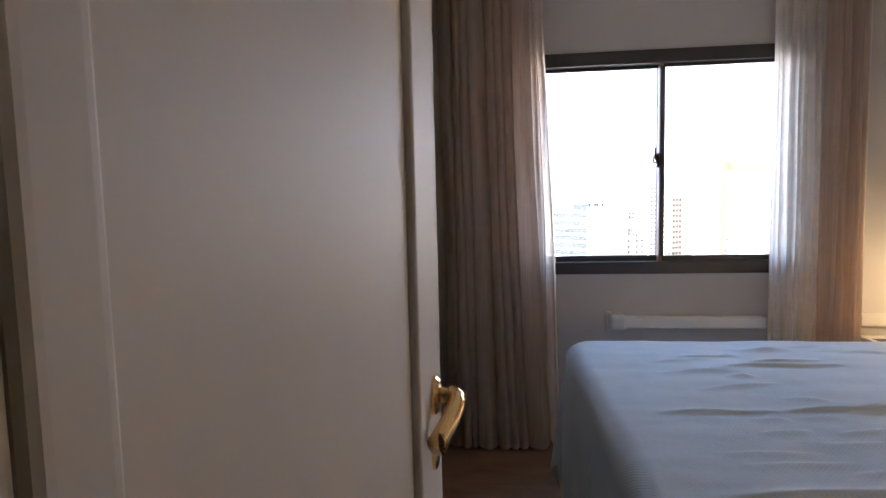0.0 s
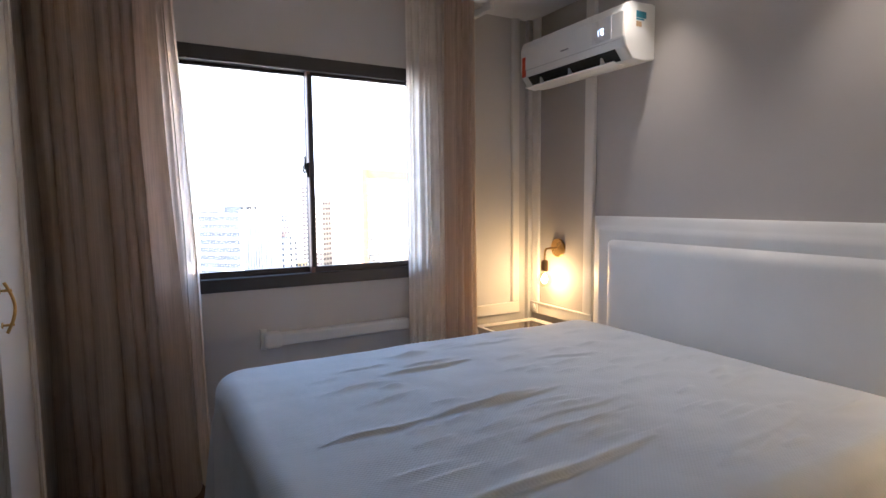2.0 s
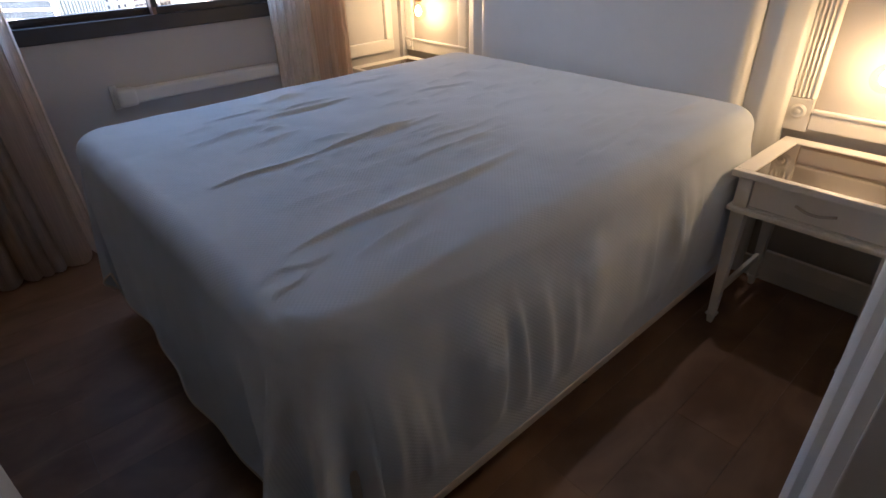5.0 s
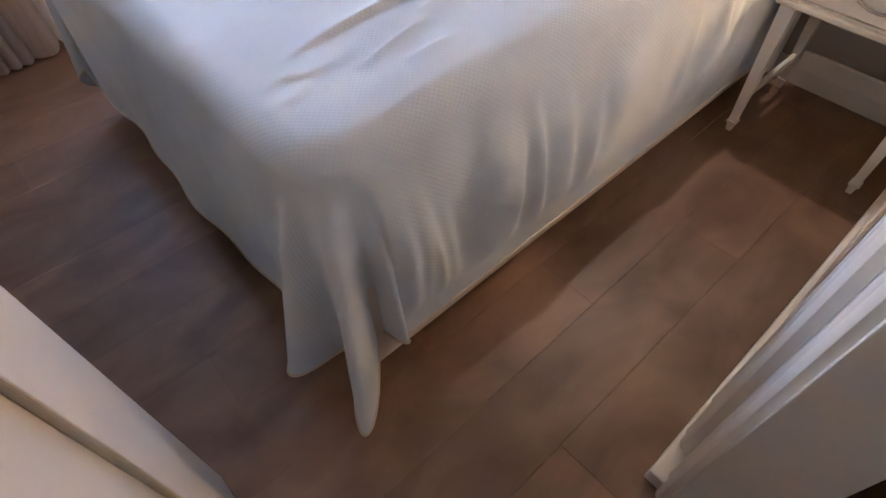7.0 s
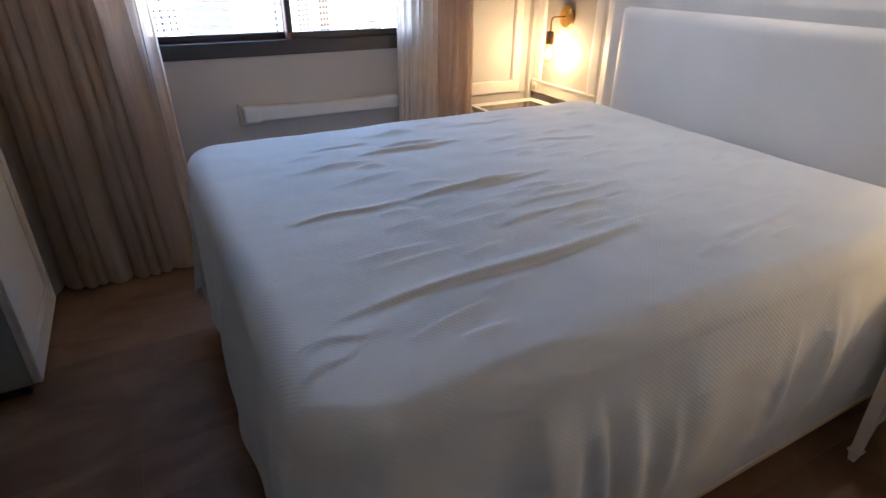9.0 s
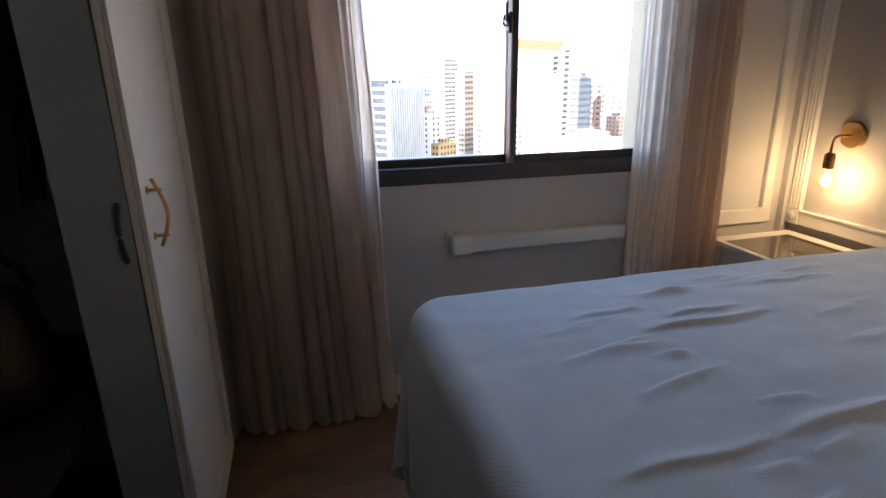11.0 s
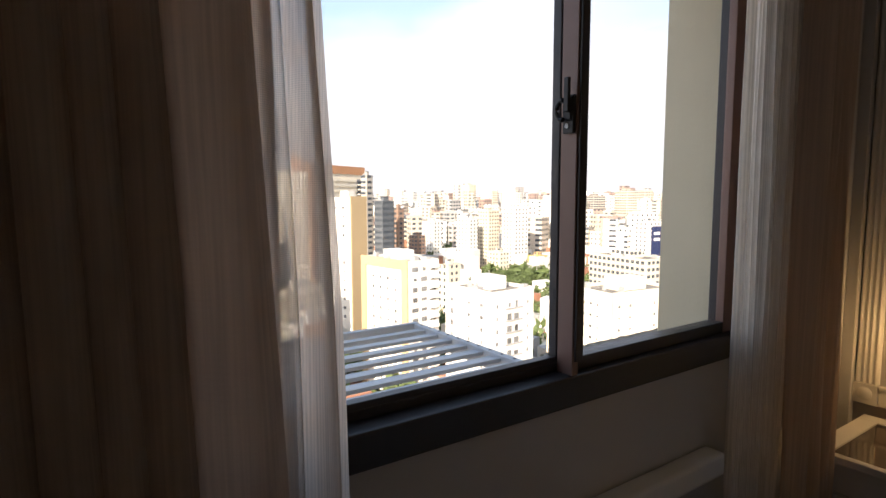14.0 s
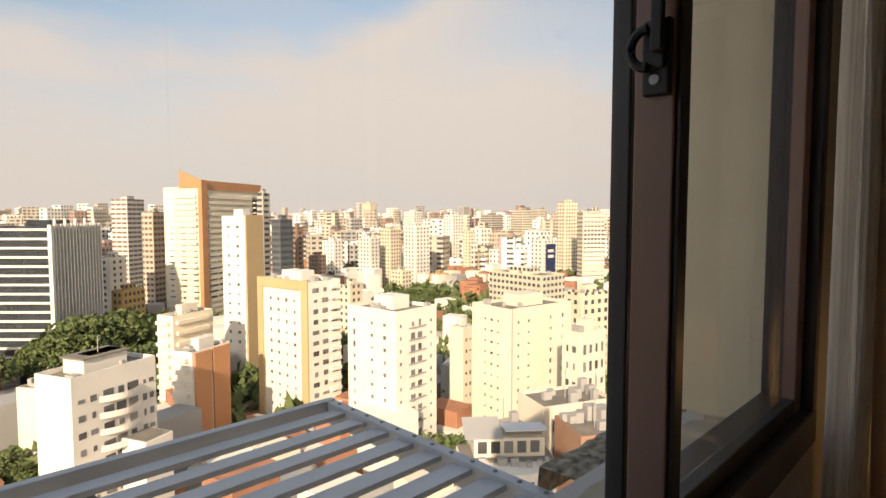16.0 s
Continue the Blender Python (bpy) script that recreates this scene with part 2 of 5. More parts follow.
def facade_mat(name, wall, glass=(0.05, 0.06, 0.07), storey=3.0, bay=3.2, mortar=0.55, dirt=0.12):
    """A tower too far away for single windows: storeys and bays from the height and the run of the wall."""
    m = mat(name, wall, 0.8, vary=dirt, scale=0.05, bump=0, each=0.12)
    n, l = m.node_tree.nodes, m.node_tree.links
    b, hsv = n["Principled BSDF"], next(x for x in n if x.type == "HUE_SAT")
    tc, sep = n.new("ShaderNodeTexCoord"), n.new("ShaderNodeSeparateXYZ")
    l.new(tc.outputs["Object"], sep.inputs[0])

    def math_node(op, a, v):
        q = n.new("ShaderNodeMath")
        q.operation = op
        l.new(a, q.inputs[0])
        if isinstance(v, float):
            q.inputs[1].default_value = v
        else:
            l.new(v, q.inputs[1])
        return q.outputs[0]
    run = math_node("ADD", sep.outputs[0], sep.outputs[1])
    fx = math_node("FRACT", math_node("DIVIDE", run, float(bay)), 0.0)
    fz = math_node("FRACT", math_node("DIVIDE", sep.outputs[2], float(storey)), 0.0)
    both = math_node("MULTIPLY", math_node("GREATER_THAN", fx, float(mortar)), math_node("GREATER_THAN", fz, 0.52))
    mx = n.new("ShaderNodeMix")
    mx.data_type = "RGBA"
    mx.inputs[7].default_value = rgb(glass)
    l.new(both, mx.inputs[0])
    l.new(hsv.outputs[0], mx.inputs[6])
    l.new(mx.outputs[2], b.inputs["Base Color"])
    return m


M_WALL = mat("wall_paint", (0.57, 0.55, 0.53), 0.75, vary=0.03, scale=2.5, bump=0.06, grain=90)
M_TAUPE = mat("panel_paint", (0.44, 0.41, 0.385), 0.7, vary=0.03, scale=2.5, bump=0.06, grain=90)
M_CEIL = mat("ceiling_paint", (0.78, 0.77, 0.75), 0.85, vary=0.02, scale=1.5, bump=0.05)
M_TRIM = mat("white_gloss_paint", (0.74, 0.71, 0.66), 0.38, vary=0.03, scale=7, bump=0.03, grain=40)
M_DOOR = mat("door_enamel", (0.58, 0.53, 0.475), 0.58, vary=0.03, scale=3, bump=0.04, grain=30)
# white laminate turned grey: the shade on it is put into the colour
M_GREY = mat("laminate_shade_grey", (0.33, 0.36, 0.37), 0.5, vary=0.05, scale=4, bump=0.02)
# near-black tone: gloom of closet, plinth recess and door gap put into colour
M_DARK = mat("interior_shade_dark", (0.035, 0.03, 0.028), 0.6, vary=0.2, scale=3, bump=0.05)
M_LEATHER = mat("white_leatherette", (0.70, 0.69, 0.67), 0.42, vary=0.03, scale=5, bump=0.12, grain=260)
M_BRASS = mat("brass", (0.62, 0.40, 0.14), 0.3, 1.0, vary=0.1, scale=20, bump=0.02)
M_GOLD = mat("polished_brass", (0.85, 0.58, 0.25), 0.1, 1.0, vary=0.06, scale=30, bump=0)
M_PLASTIC = mat("white_plastic", (0.78, 0.78, 0.76), 0.35, vary=0.02, scale=8, bump=0.0)
M_BLACK = mat("black_plastic", (0.015, 0.015, 0.016), 0.45, vary=0.1, scale=20, bump=0.03)
M_ANOD = mat("dark_bronze_aluminium", (0.040, 0.038, 0.043), 0.38, 0.0, vary=0.12, scale=9, bump=0.03, grain=60)
M_BROWN = mat("brown_aluminium", (0.29, 0.175, 0.14), 0.34, 0.0, vary=0.1, scale=9, bump=0.03, grain=60)
M_FLOOR = wood_floor_mat("plank_wood")
M_GAP = mat("floor_joint", (0.07, 0.042, 0.027), 0.8, vary=0.1)
M_SPREAD = spread_mat()
M_BASE = mat("bed_base_fabric", (0.62, 0.54, 0.45), 0.8, vary=0.05, scale=8, bump=0.3, grain=300)
M_CURTAIN = cloth_mat("linen_curtain", (0.72, 0.62, 0.54), 0.74, slub=0.08)
M_VOILE = cloth_mat("white_voile", (0.95, 0.92, 0.87), 0.80, see=0.12, weave=400, bump=0.1, slub=0.06)
M_SHEER = cloth_mat("voile_curtain", (0.82, 0.73, 0.65), 0.76, see=0.03, weave=400, bump=0.1, slub=0.10)
M_PANE = glass_mat("window_glass")
M_BULB = glass_mat("clear_bulb_glass", (1, 0.95, 0.86))
M_FILAMENT = emit("filament_glow", (1.0, 0.62, 0.24), 12)
M_TOPGLASS = mat("smoked_glass", (0.055, 0.035, 0.025), 0.06, vary=0.1, scale=4, bump=0, spec=0.8)
M_RED = mat("red_sticker", (0.62, 0.06, 0.03), 0.5, vary=0.05)
M_TEAL = mat("blue_sticker", (0.05, 0.25, 0.36), 0.5, vary=0.05)
M_TAN = mat("tan_sticker", (0.5, 0.34, 0.2), 0.5, vary=0.05)
M_LED = emit("display_glow", (0.75, 0.85, 1.0), 0.3)
M_SPOT = emit("downlight_glow", (1.0, 0.85, 0.62), 2)
M_FIN = mat("outside_render", (0.78, 0.70, 0.50), 0.9, vary=0.08, scale=3, bump=0.3, grain=60)
M_MOSS = mat("weathered_concrete", (0.30, 0.27, 0.21), 0.95, vary=0.65, scale=60, bump=0.8, grain=70)
M_STEEL = mat("painted_steel", (0.52, 0.56, 0.61), 0.45, 0.1, vary=0.08, scale=8, bump=0.05)
# darker copy of the painted steel, with the shade put into its colour
M_STEEL_SHADE = mat("steel_shadow_side", (0.22, 0.24, 0.27), 0.5, 0.3, vary=0.08, scale=8, bump=0.05)
M_BAG = mat("dark_brown_leather", (0.03, 0.018, 0.014), 0.5, vary=0.2, scale=10, bump=0.3)
M_GARMENT = mat("grey_garment", (0.10, 0.11, 0.12), 0.9, vary=0.15, scale=9, bump=0.2)


# ---- mesh tools ----
def part(name, bm, material, parent=None, label="", smooth=False, kind=""):
    me = bpy.data.meshes.new(name)
    bm.normal_update()
    bm.to_mesh(me)
    bm.free()
    me.materials.append(material)
    if smooth:
        for p in me.polygons:
            p.use_smooth = True
    ob = new(name, me)
    ob.parent = parent
    tagged(ob, label, "", "", kind)
    return ob


def empty(name, at=(0, 0, 0), label="", category="", group="", kind="", rz=0):
    e = new(name)
    e.matrix_world = pose(*at, 0, 0, rz)
    return tagged(e, label, category, group, kind)


def box(bm, x0, x1, y0, y1, z0, z1, bevel=0.0, seg=2):
    r = bmesh.ops.create_cube(bm, size=1)
    vs = r["verts"]
    for v in vs:
        v.co = Vector(((x0 + x1) / 2 + v.co.x * (x1 - x0), (y0 + y1) / 2 + v.co.y * (y1 - y0), (z0 + z1) / 2 + v.co.z * (z1 - z0)))
    if bevel:
        es = {e for v in vs for e in v.link_edges}
        bmesh.ops.bevel(bm, geom=list(es), offset=bevel, segments=seg, affect="EDGES", profile=0.6)
    return bm


def bx(x0, x1, y0, y1, z0, z1, bevel=0.0, seg=2):
    return box(bmesh.new(), x0, x1, y0, y1, z0, z1, bevel, seg)


def cyl(bm, a, b, r0, r1=None, n=20, cap=True):
    a, b = Vector(a), Vector(b)
    r1 = r0 if r1 is None else r1
    q = (b - a).to_track_quat("Z", "Y").to_matrix()
    ra, rb = [], []
    for i in range(n):
        c, s = math.cos(2 * math.pi * i / n), math.sin(2 * math.pi * i / n)
        ra.append(bm.verts.new(a + q @ Vector((c * r0, s * r0, 0))))
        rb.append(bm.verts.new(b + q @ Vector((c * r1, s * r1, 0))))
    for i in range(n):
        bm.faces.new((ra[i], ra[(i + 1) % n], rb[(i + 1) % n], rb[i]))
    if cap:
        bm.faces.new(ra[::-1])
        bm.faces.new(rb)
    return bm


def tube(bm, pts, r, n=12, flat=1.0):
    pts = [Vector(p) for p in pts]
    rings = []
    for i, p in enumerate(pts):
        d = (pts[min(i + 1, len(pts) - 1)] - pts[max(i - 1, 0)]).normalized()
        q = d.to_track_quat("Z", "Y").to_matrix()
        rings.append([bm.verts.new(p + q @ Vector((r * math.cos(2 * math.pi * k / n), r * flat * math.sin(2 * math.pi * k / n), 0))) for k in range(n)])
    for a, b in zip(rings, rings[1:]):
        for k in range(n):
            bm.faces.new((a[k], a[(k + 1) % n], b[(k + 1) % n], b[k]))
    bm.faces.new(rings[0][::-1])
    bm.faces.new(rings[-1])
    return bm


def lathe(bm, at, prof, n=24, axis="Z"):
    rings = []
    for r, h in prof:
        ring = []
        for k in range(n):
            c, s = math.cos(2 * math.pi * k / n) * r, math.sin(2 * math.pi * k / n) * r
            p = (c, s, h) if axis == "Z" else (h, c, s)
            ring.append(bm.verts.new(Vector(at) + Vector(p)))
        rings.append(ring)
    for a, b in zip(rings, rings[1:]):
        for k in range(n):
            bm.faces.new((a[k], a[(k + 1) % n], b[(k + 1) % n], b[k]))
    bm.faces.new(rings[0][::-1])
    bm.faces.new(rings[-1])
    return bm


def sheet(fn, nu, nv, uvs=None):
    bm = bmesh.new()
    g = [[bm.verts.new(fn(i / nu, j / nv)) for j in range(nv + 1)] for i in range(nu + 1)]
    lay = bm.loops.layers.uv.new("UVMap") if uvs else None
    for i in range(nu):
        for j in range(nv):
            f = bm.faces.new((g[i][j], g[i + 1][j], g[i + 1][j + 1], g[i][j + 1]))
            if uvs:
                for lp, (a, b) in zip(f.loops, ((i, j), (i + 1, j), (i + 1, j + 1), (i, j + 1))):
                    lp[lay].uv = uvs(a / nu, b / nv)
    return bm


def wall(name, x0, x1, y0, y1, z0, z1, material=None, holes=(), parent=None):
    """A wall slab; holes are (a0, a1, z0, z1) along its longer run."""
    bm = bmesh.new()
    along_x = (x1 - x0) > (y1 - y0)
    lo, hi = (x0, x1) if along_x else (y0, y1)
    spans = [(lo, hi, z0, z1)]
    for a0, a1, h0, h1 in holes:
        nxt = []
        for s0, s1, b0, b1 in spans:
            if a1 <= s0 or a0 >= s1:
                nxt.append((s0, s1, b0, b1))
                continue
            if s0 < a0:
                nxt.append((s0, a0, b0, b1))
            if a1 < s1:
                nxt.append((a1, s1, b0, b1))
            if b0 < h0:
                nxt.append((max(s0, a0), min(s1, a1), b0, h0))
            if h1 < b1:
                nxt.append((max(s0, a0), min(s1, a1), h1, b1))
        spans = nxt
    for s0, s1, b0, b1 in spans:
        if along_x:
            box(bm, s0, s1, y0, y1, b0, b1)
        else:
            box(bm, x0, x1, s0, s1, b0, b1)
    return part(name, bm, material or M_WALL, parent, kind="structure")


# ---- room shell ----
H = 2.445                      # ceiling height
WX0, WX1, WZ0, WZ1 = -2.060, -0.745, 0.921, 2.064   # window opening
wall("wall_window", -3.45, 0.0, 0.0, 0.22, -0.12, H, holes=[(WX0, WX1, WZ0, WZ1)])
wall("wall_headboard", 0.0, 0.15, -4.3, 0.22, -0.12, H, M_TAUPE)
wall("wall_entry", -3.45, 0.0, -2.96, -2.84, 0.0, H, holes=[(-2.42, -1.66, 0.0, 2.12)])
# closet back has the same grey, darkened as for an unlit wall
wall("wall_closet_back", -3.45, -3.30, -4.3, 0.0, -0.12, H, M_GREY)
wall("wall_hall", -3.30, 0.0, -4.30, -4.18, 0.0, H)
wall("wall_left_pier", -3.30, -2.62, -2.84, -2.20, 0.0, H)
part("ceiling", bx(-3.45, 0.15, -4.30, 0.22, H, H + 0.12), M_CEIL, kind="structure")
# unseen building body above and beside the window, added to shade the outside
part("facade_shade_above", bx(-7, 4, 0.0, 0.22, H + 0.12, 6.0), M_FIN, kind="structure")
part("facade_shade_beside", bx(0.15, 4, 0.0, 0.22, -12, H + 0.12), M_FIN, kind="structure")
part("facade_shade_beside", bx(-7, -3.45, 0.0, 0.22, -12, H + 0.12), M_FIN, kind="structure")
part("facade_below", bx(-3.45, 0.15, 0.0, 0.22, -12, -0.12), M_FIN, kind="structure")

# reveal lining outside of the frame, and the weathered outer sill
part("window_reveal", bx(WX1 - 0.006, WX1 + 0.002, 0.075, 0.244, WZ0, WZ1), M_FIN, kind="structure")
M_SILL = mat("cement_sill", (0.46, 0.41, 0.32), 0.92, vary=0.16, scale=14, bump=0.5, grain=80)
part("window_outer_sill", sheet(lambda u, v: Vector((WX0 + u * (WX1 - WX0), 0.08 + v * 0.135, WZ0 + 0.010 - 0.012 * v + 0.002 * noise.noise(Vector((u * 20, v * 5, 3))))), 90, 16), M_SILL, kind="structure")
part("window_sill_crust", sheet(lambda u, v: Vector((-1.205 + u * 0.75, 0.214 + v * 0.085, WZ0 - 0.004 + 0.003 * math.sin(math.pi * v) + 0.004 * noise.noise(Vector((u * 32, v * 7, 3))) - (0.06 if v > 0.95 else 0))), 110, 14), M_MOSS, kind="structure")

# ---- window: frame, two sliding sashes, catch ----
window = empty("window_1", (-1.4, 0, WZ0), kind="structure")
window.matrix_world = Matrix()
part("window_frame_sill", box(bx(WX0 - 0.01, WX1 + 0.01, -0.015, 0.075, WZ0 - 0.005, WZ0 + 0.060, 0.004), WX0, WX1, 0.030, 0.075, WZ0 + 0.058, WZ0 + 0.078, 0.002), M_ANOD, window)
part("window_frame_head", bx(WX0 - 0.01, WX1 + 0.01, -0.020, 0.075, WZ1 - 0.064, WZ1 + 0.004, 0.004), M_ANOD, window)
part("window_frame_jamb", bx(WX1 - 0.022, WX1 + 0.01, -0.014, 0.075, WZ0 + 0.060, WZ1 - 0.064, 0.003), M_ANOD, window)
part("window_frame_jamb", bx(WX0 - 0.01, WX0 + 0.022, -0.014, 0.075, WZ0 + 0.060, WZ1 - 0.064, 0.003), M_ANOD, window)
MX = -1.418                   # meeting stiles
GZ0, GZ1 = WZ0 + 0.090, WZ1 - 0.080


def sash(name, x0, x1, y, w0, w1, deep0, deep1, m0, m1):
    """A sliding sash; each stile has its own width and depth towards the room."""
    s = empty(name)
    s.parent = window
    part("stile", bx(x0, x0 + w0, y - deep0, y + 0.022, GZ0 - 0.030, GZ1 + 0.020, 0.002), m0, s)
    part("stile", bx(x1 - w1, x1, y - deep1, y + 0.022, GZ0 - 0.030, GZ1 + 0.020, 0.002), m1, s)
    part("rail", bx(x0 + w0, x1 - w1, y, y + 0.022, GZ0 - 0.030, GZ0, 0.002), M_ANOD, s)
    part("rail", bx(x0 + w0, x1 - w1, y, y + 0.022, GZ1, GZ1 + 0.020, 0.002), M_ANOD, s)
    p = part("pane", bx(x0 + w0, x1 - w1, y + 0.009, y + 0.013, GZ0, GZ1), M_PANE, s)
    p.visible_shadow = False
    return s


sash("sash", MX, WX1 - 0.022, 0.006, 0.018, 0.045, 0.020, 0.0, M_BROWN, M_BROWN)
sash("sash", WX0 + 0.022, MX + 0.014, 0.032, 0.042, 0.014, 0.0, 0.0, M_BROWN, M_ANOD)
# dark lips on the room side and the outer edge of the meeting stile
part("weather_strip", bx(MX + 0.004, MX + 0.026, -0.020, -0.0145, GZ0, GZ1, 0.002), M_ANOD, window)
part("weather_strip", bx(MX + 0.0185, MX + 0.027, -0.014, 0.004, GZ0, GZ1, 0.002), M_ANOD, window)
catch = empty("catch")
catch.parent = window
CZ = 1.515
part("catch_body", box(bx(MX - 0.010, MX - 0.0003, -0.013, 0.016, CZ - 0.045, CZ + 0.030, 0.004, 3), MX - 0.014, MX - 0.009, -0.009, 0.012, CZ - 0.020, CZ + 0.022, 0.003, 3), M_BLACK, catch)
part("catch_lever", box(bmesh.new(), MX - 0.022, MX - 0.0142, -0.010, 0.003, CZ - 0.005, CZ + 0.062, 0.003, 3), M_BLACK, catch)
cb = bmesh.new()
tube(cb, [(MX - 0.019, 0.006 + 0.018 * math.sin(a), CZ + 0.019 * math.cos(a)) for a in [radians(k) for k in range(0, 200, 20)]], 0.005, 8)
part("catch_hook", cb, M_BLACK, catch)
part("catch_screw", cyl(bmesh.new(), (MX - 0.0102, 0.002, CZ - 0.03), (MX - 0.0125, 0.002, CZ - 0.03), 0.005, n=12), M_STEEL, catch)

# ---- wall trim round the bedside corner and behind the bed ----
RAIL0, RAIL1 = 0.635, 0.705


def moulding_v(name, axis, at, a0, a1, z0, z1, flutes=0, depth=0.018, mat_=M_TRIM):
    """An upright trim strip on the wall x = 0 (axis 'y') or the wall y = 0 (axis 'x'), with rounded flutes."""
    n = 44
    wv = a1 - a0

    def prof(u):
        d = depth * (1 - math.exp(-min(u, 1 - u) * wv / 0.003))
        if flutes and 0.14 < u < 0.86:
            d -= 0.005 * abs(math.sin(math.pi * flutes * (u - 0.14) / 0.72))
        return d
    bm = bmesh.new()
    us = [0] + [0.01 + 0.98 * i / n for i in range(n + 1)] + [1]
    lo, hi = [], []
    for i, u in enumerate(us):
        d = 0 if i in (0, len(us) - 1) else prof(u)
        a = a0 + u * wv
        for z, row in ((z0, lo), (z1, hi)):
            row.append(bm.verts.new((-d + at, a, z) if axis == "y" else (a, -d + at, z)))
    for i in range(len(us) - 1):
        bm.faces.new((lo[i], lo[i + 1], hi[i + 1], hi[i]))
    bm.faces.new(lo)
    bm.faces.new(hi[::-1])
    bmesh.ops.recalc_face_normals(bm, faces=bm.faces)
    return part(name, bm, mat_, kind="structure")


moulding_v("trim_fluted", "y", 0, -2.292, -2.212, RAIL1 + 0.035, H, 4)
moulding_v("trim_fluted", "y", 0, -0.105, -0.035, RAIL1 + 0.002, H, 3)
moulding_v("trim_upright", "y", 0, -0.575, -0.497, RAIL1 + 0.002, H, 0)
moulding_v("trim_upright", "x", 0, -0.150, -0.092, RAIL1 + 0.002, H, 0, 0.02)
moulding_v("trim_upright", "x", 0, -0.46, -0.41, RAIL1 + 0.002, H, 0, 0.014)
part("trim_block", lathe(bx(-0.022, 0, -2.292, -2.212, RAIL0 - 0.010, RAIL1 + 0.033, 0.002), (-0.022, -2.252, RAIL1 - 0.012), [(0.026, 0.004), (0.026, -0.004), (0.019, -0.009), (0.010, -0.006), (0.006, -0.011)], 20, "X"), M_TRIM, kind="structure")
part("trim_block", lathe(bx(-0.022, 0, -0.105, -0.035, RAIL0, RAIL1, 0.002), (-0.022, -0.070, 0.672), [(0.022, 0.004), (0.022, -0.004), (0.014, -0.008), (0.005, -0.010)], 20, "X"), M_TRIM, kind="structure")
for y0, y1 in ((-2.80, -2.294), (-0.575, -0.107)):
    part("trim_rail", box(bx(-0.018, 0, y0, y1, RAIL0, RAIL1, 0.004), -0.024, -0.002, y0, y1, RAIL1 - 0.012, RAIL1 + 0.001, 0.004), M_TRIM, kind="structure")
part("trim_rail", bx(-0.46, -0.094, -0.020, 0, RAIL0, RAIL1, 0.006), M_TRIM, kind="structure")
part("trim_corner", bx(-0.040, 0, -0.034, 0, 0.0, H, 0.003), M_WALL, kind="structure")
part("baseboard", bx(-0.016, 0, -2.80, -0.036, 0, 0.09, 0.004), M_TRIM, kind="structure")
part("baseboard", bx(-2.56, -0.042, -0.016, 0, 0, 0.09, 0.004), M_TRIM, kind="structure")

# ---- headboard ----
hb = empty("headboard", (0, 0, 0), "white leatherette headboard with a raised padded panel, behind the bed", "headboard")
HY0, HY1, HZ = -2.215, -0.622, 1.258


def frame_pad(x_out, y0, y1, ztop, band, z0=0.02):
    """Upholstered border: a rounded roll along the top and both sides."""
    bm = bmesh.new()
    path = [(y0, z0)] + [(y0, z0 + (ztop - z0) * k / 12) for k in range(1, 13)] + [(y0 + (y1 - y0) * k / 16, ztop) for k in range(1, 17)] + [(y1, ztop - (ztop - z0) * k / 12) for k in range(1, 13)]
    cy, inner = (y0 + y1) / 2, []
    for y, z in path:
        iy = y + band if y <= y0 + 1e-6 else (y - band if y >= y1 - 1e-6 else min(max(y, y0 + band), y1 - band))
        iz = min(z, ztop - band)
        inner.append((iy, iz))
    K = 10
    rows = []
    for (y, z), (iy, iz) in zip(path, inner):
        row = []
        for k in range(K + 1):
            t = k / K
            bulge = x_out * (0.25 + 0.75 * math.sin(math.pi * (0.12 + 0.88 * t) * 0.5 if t < 0.5 else math.pi * (0.5 + 0.35 * (t - 0.5))) ** 0.5)
            row.append(bm.verts.new((-bulge, y + (iy - y) * t, z + (iz - z) * t)))
        row.insert(0, bm.verts.new((0, y, z)))
        rows.append(row)
    for a, b in zip(rows, rows[1:]):
        for k in range(len(a) - 1):
            bm.faces.new((a[k], b[k], b[k + 1], a[k + 1]))
    bmesh.ops.recalc_face_normals(bm, faces=bm.faces)
    return bm


part("border_pad", frame_pad(0.082, HY0, HY1, HZ, 0.128), M_LEATHER, hb, smooth=True)
part("backing", bx(-0.045, -0.001, HY0 + 0.11, HY1 - 0.11, 0.02, HZ - 0.11), M_LEATHER, hb)


def pad(u, v):
    y, z = -2.092 + u * (2.092 - 0.755), 0.40 + v * (1.150 - 0.40)
    e = min(u * 1.33, (1 - u) * 1.33, (1 - v) * 0.75)
    return Vector((-0.045 - 0.075 * (1 - math.exp(-e / 0.012)) - 0.006 * math.sin(math.pi * u), y, z - (0.02 * max(0, 1 - min(u, 1 - u) * 1.33 / 0.03) ** 2 if v > 0.96 else 0)))


part("centre_pad", sheet(pad, 90, 60), M_LEATHER, hb, smooth=True)

# ---- bed ----
BX0, BX1, BY0, BY1, BT = -1.985, -0.17, -2.205, -0.665, 0.735
bed = empty("bed", (0, 0, 0), "queen-size bed with a cream box base, standing against the white headboard", "bed")
part("base", bx(BX0 + 0.02, -0.09, BY0 - 0.006, BY1 + 0.006, 0.098, 0.42, 0.035, 3), M_BASE, bed)
part("mattress", bx(BX0 + 0.045, BX1 - 0.05, BY0 + 0.045, BY1 - 0.045, 0.425, BT - 0.03, 0.06, 4), M_BASE, bed, "white mattress under the bedspread")
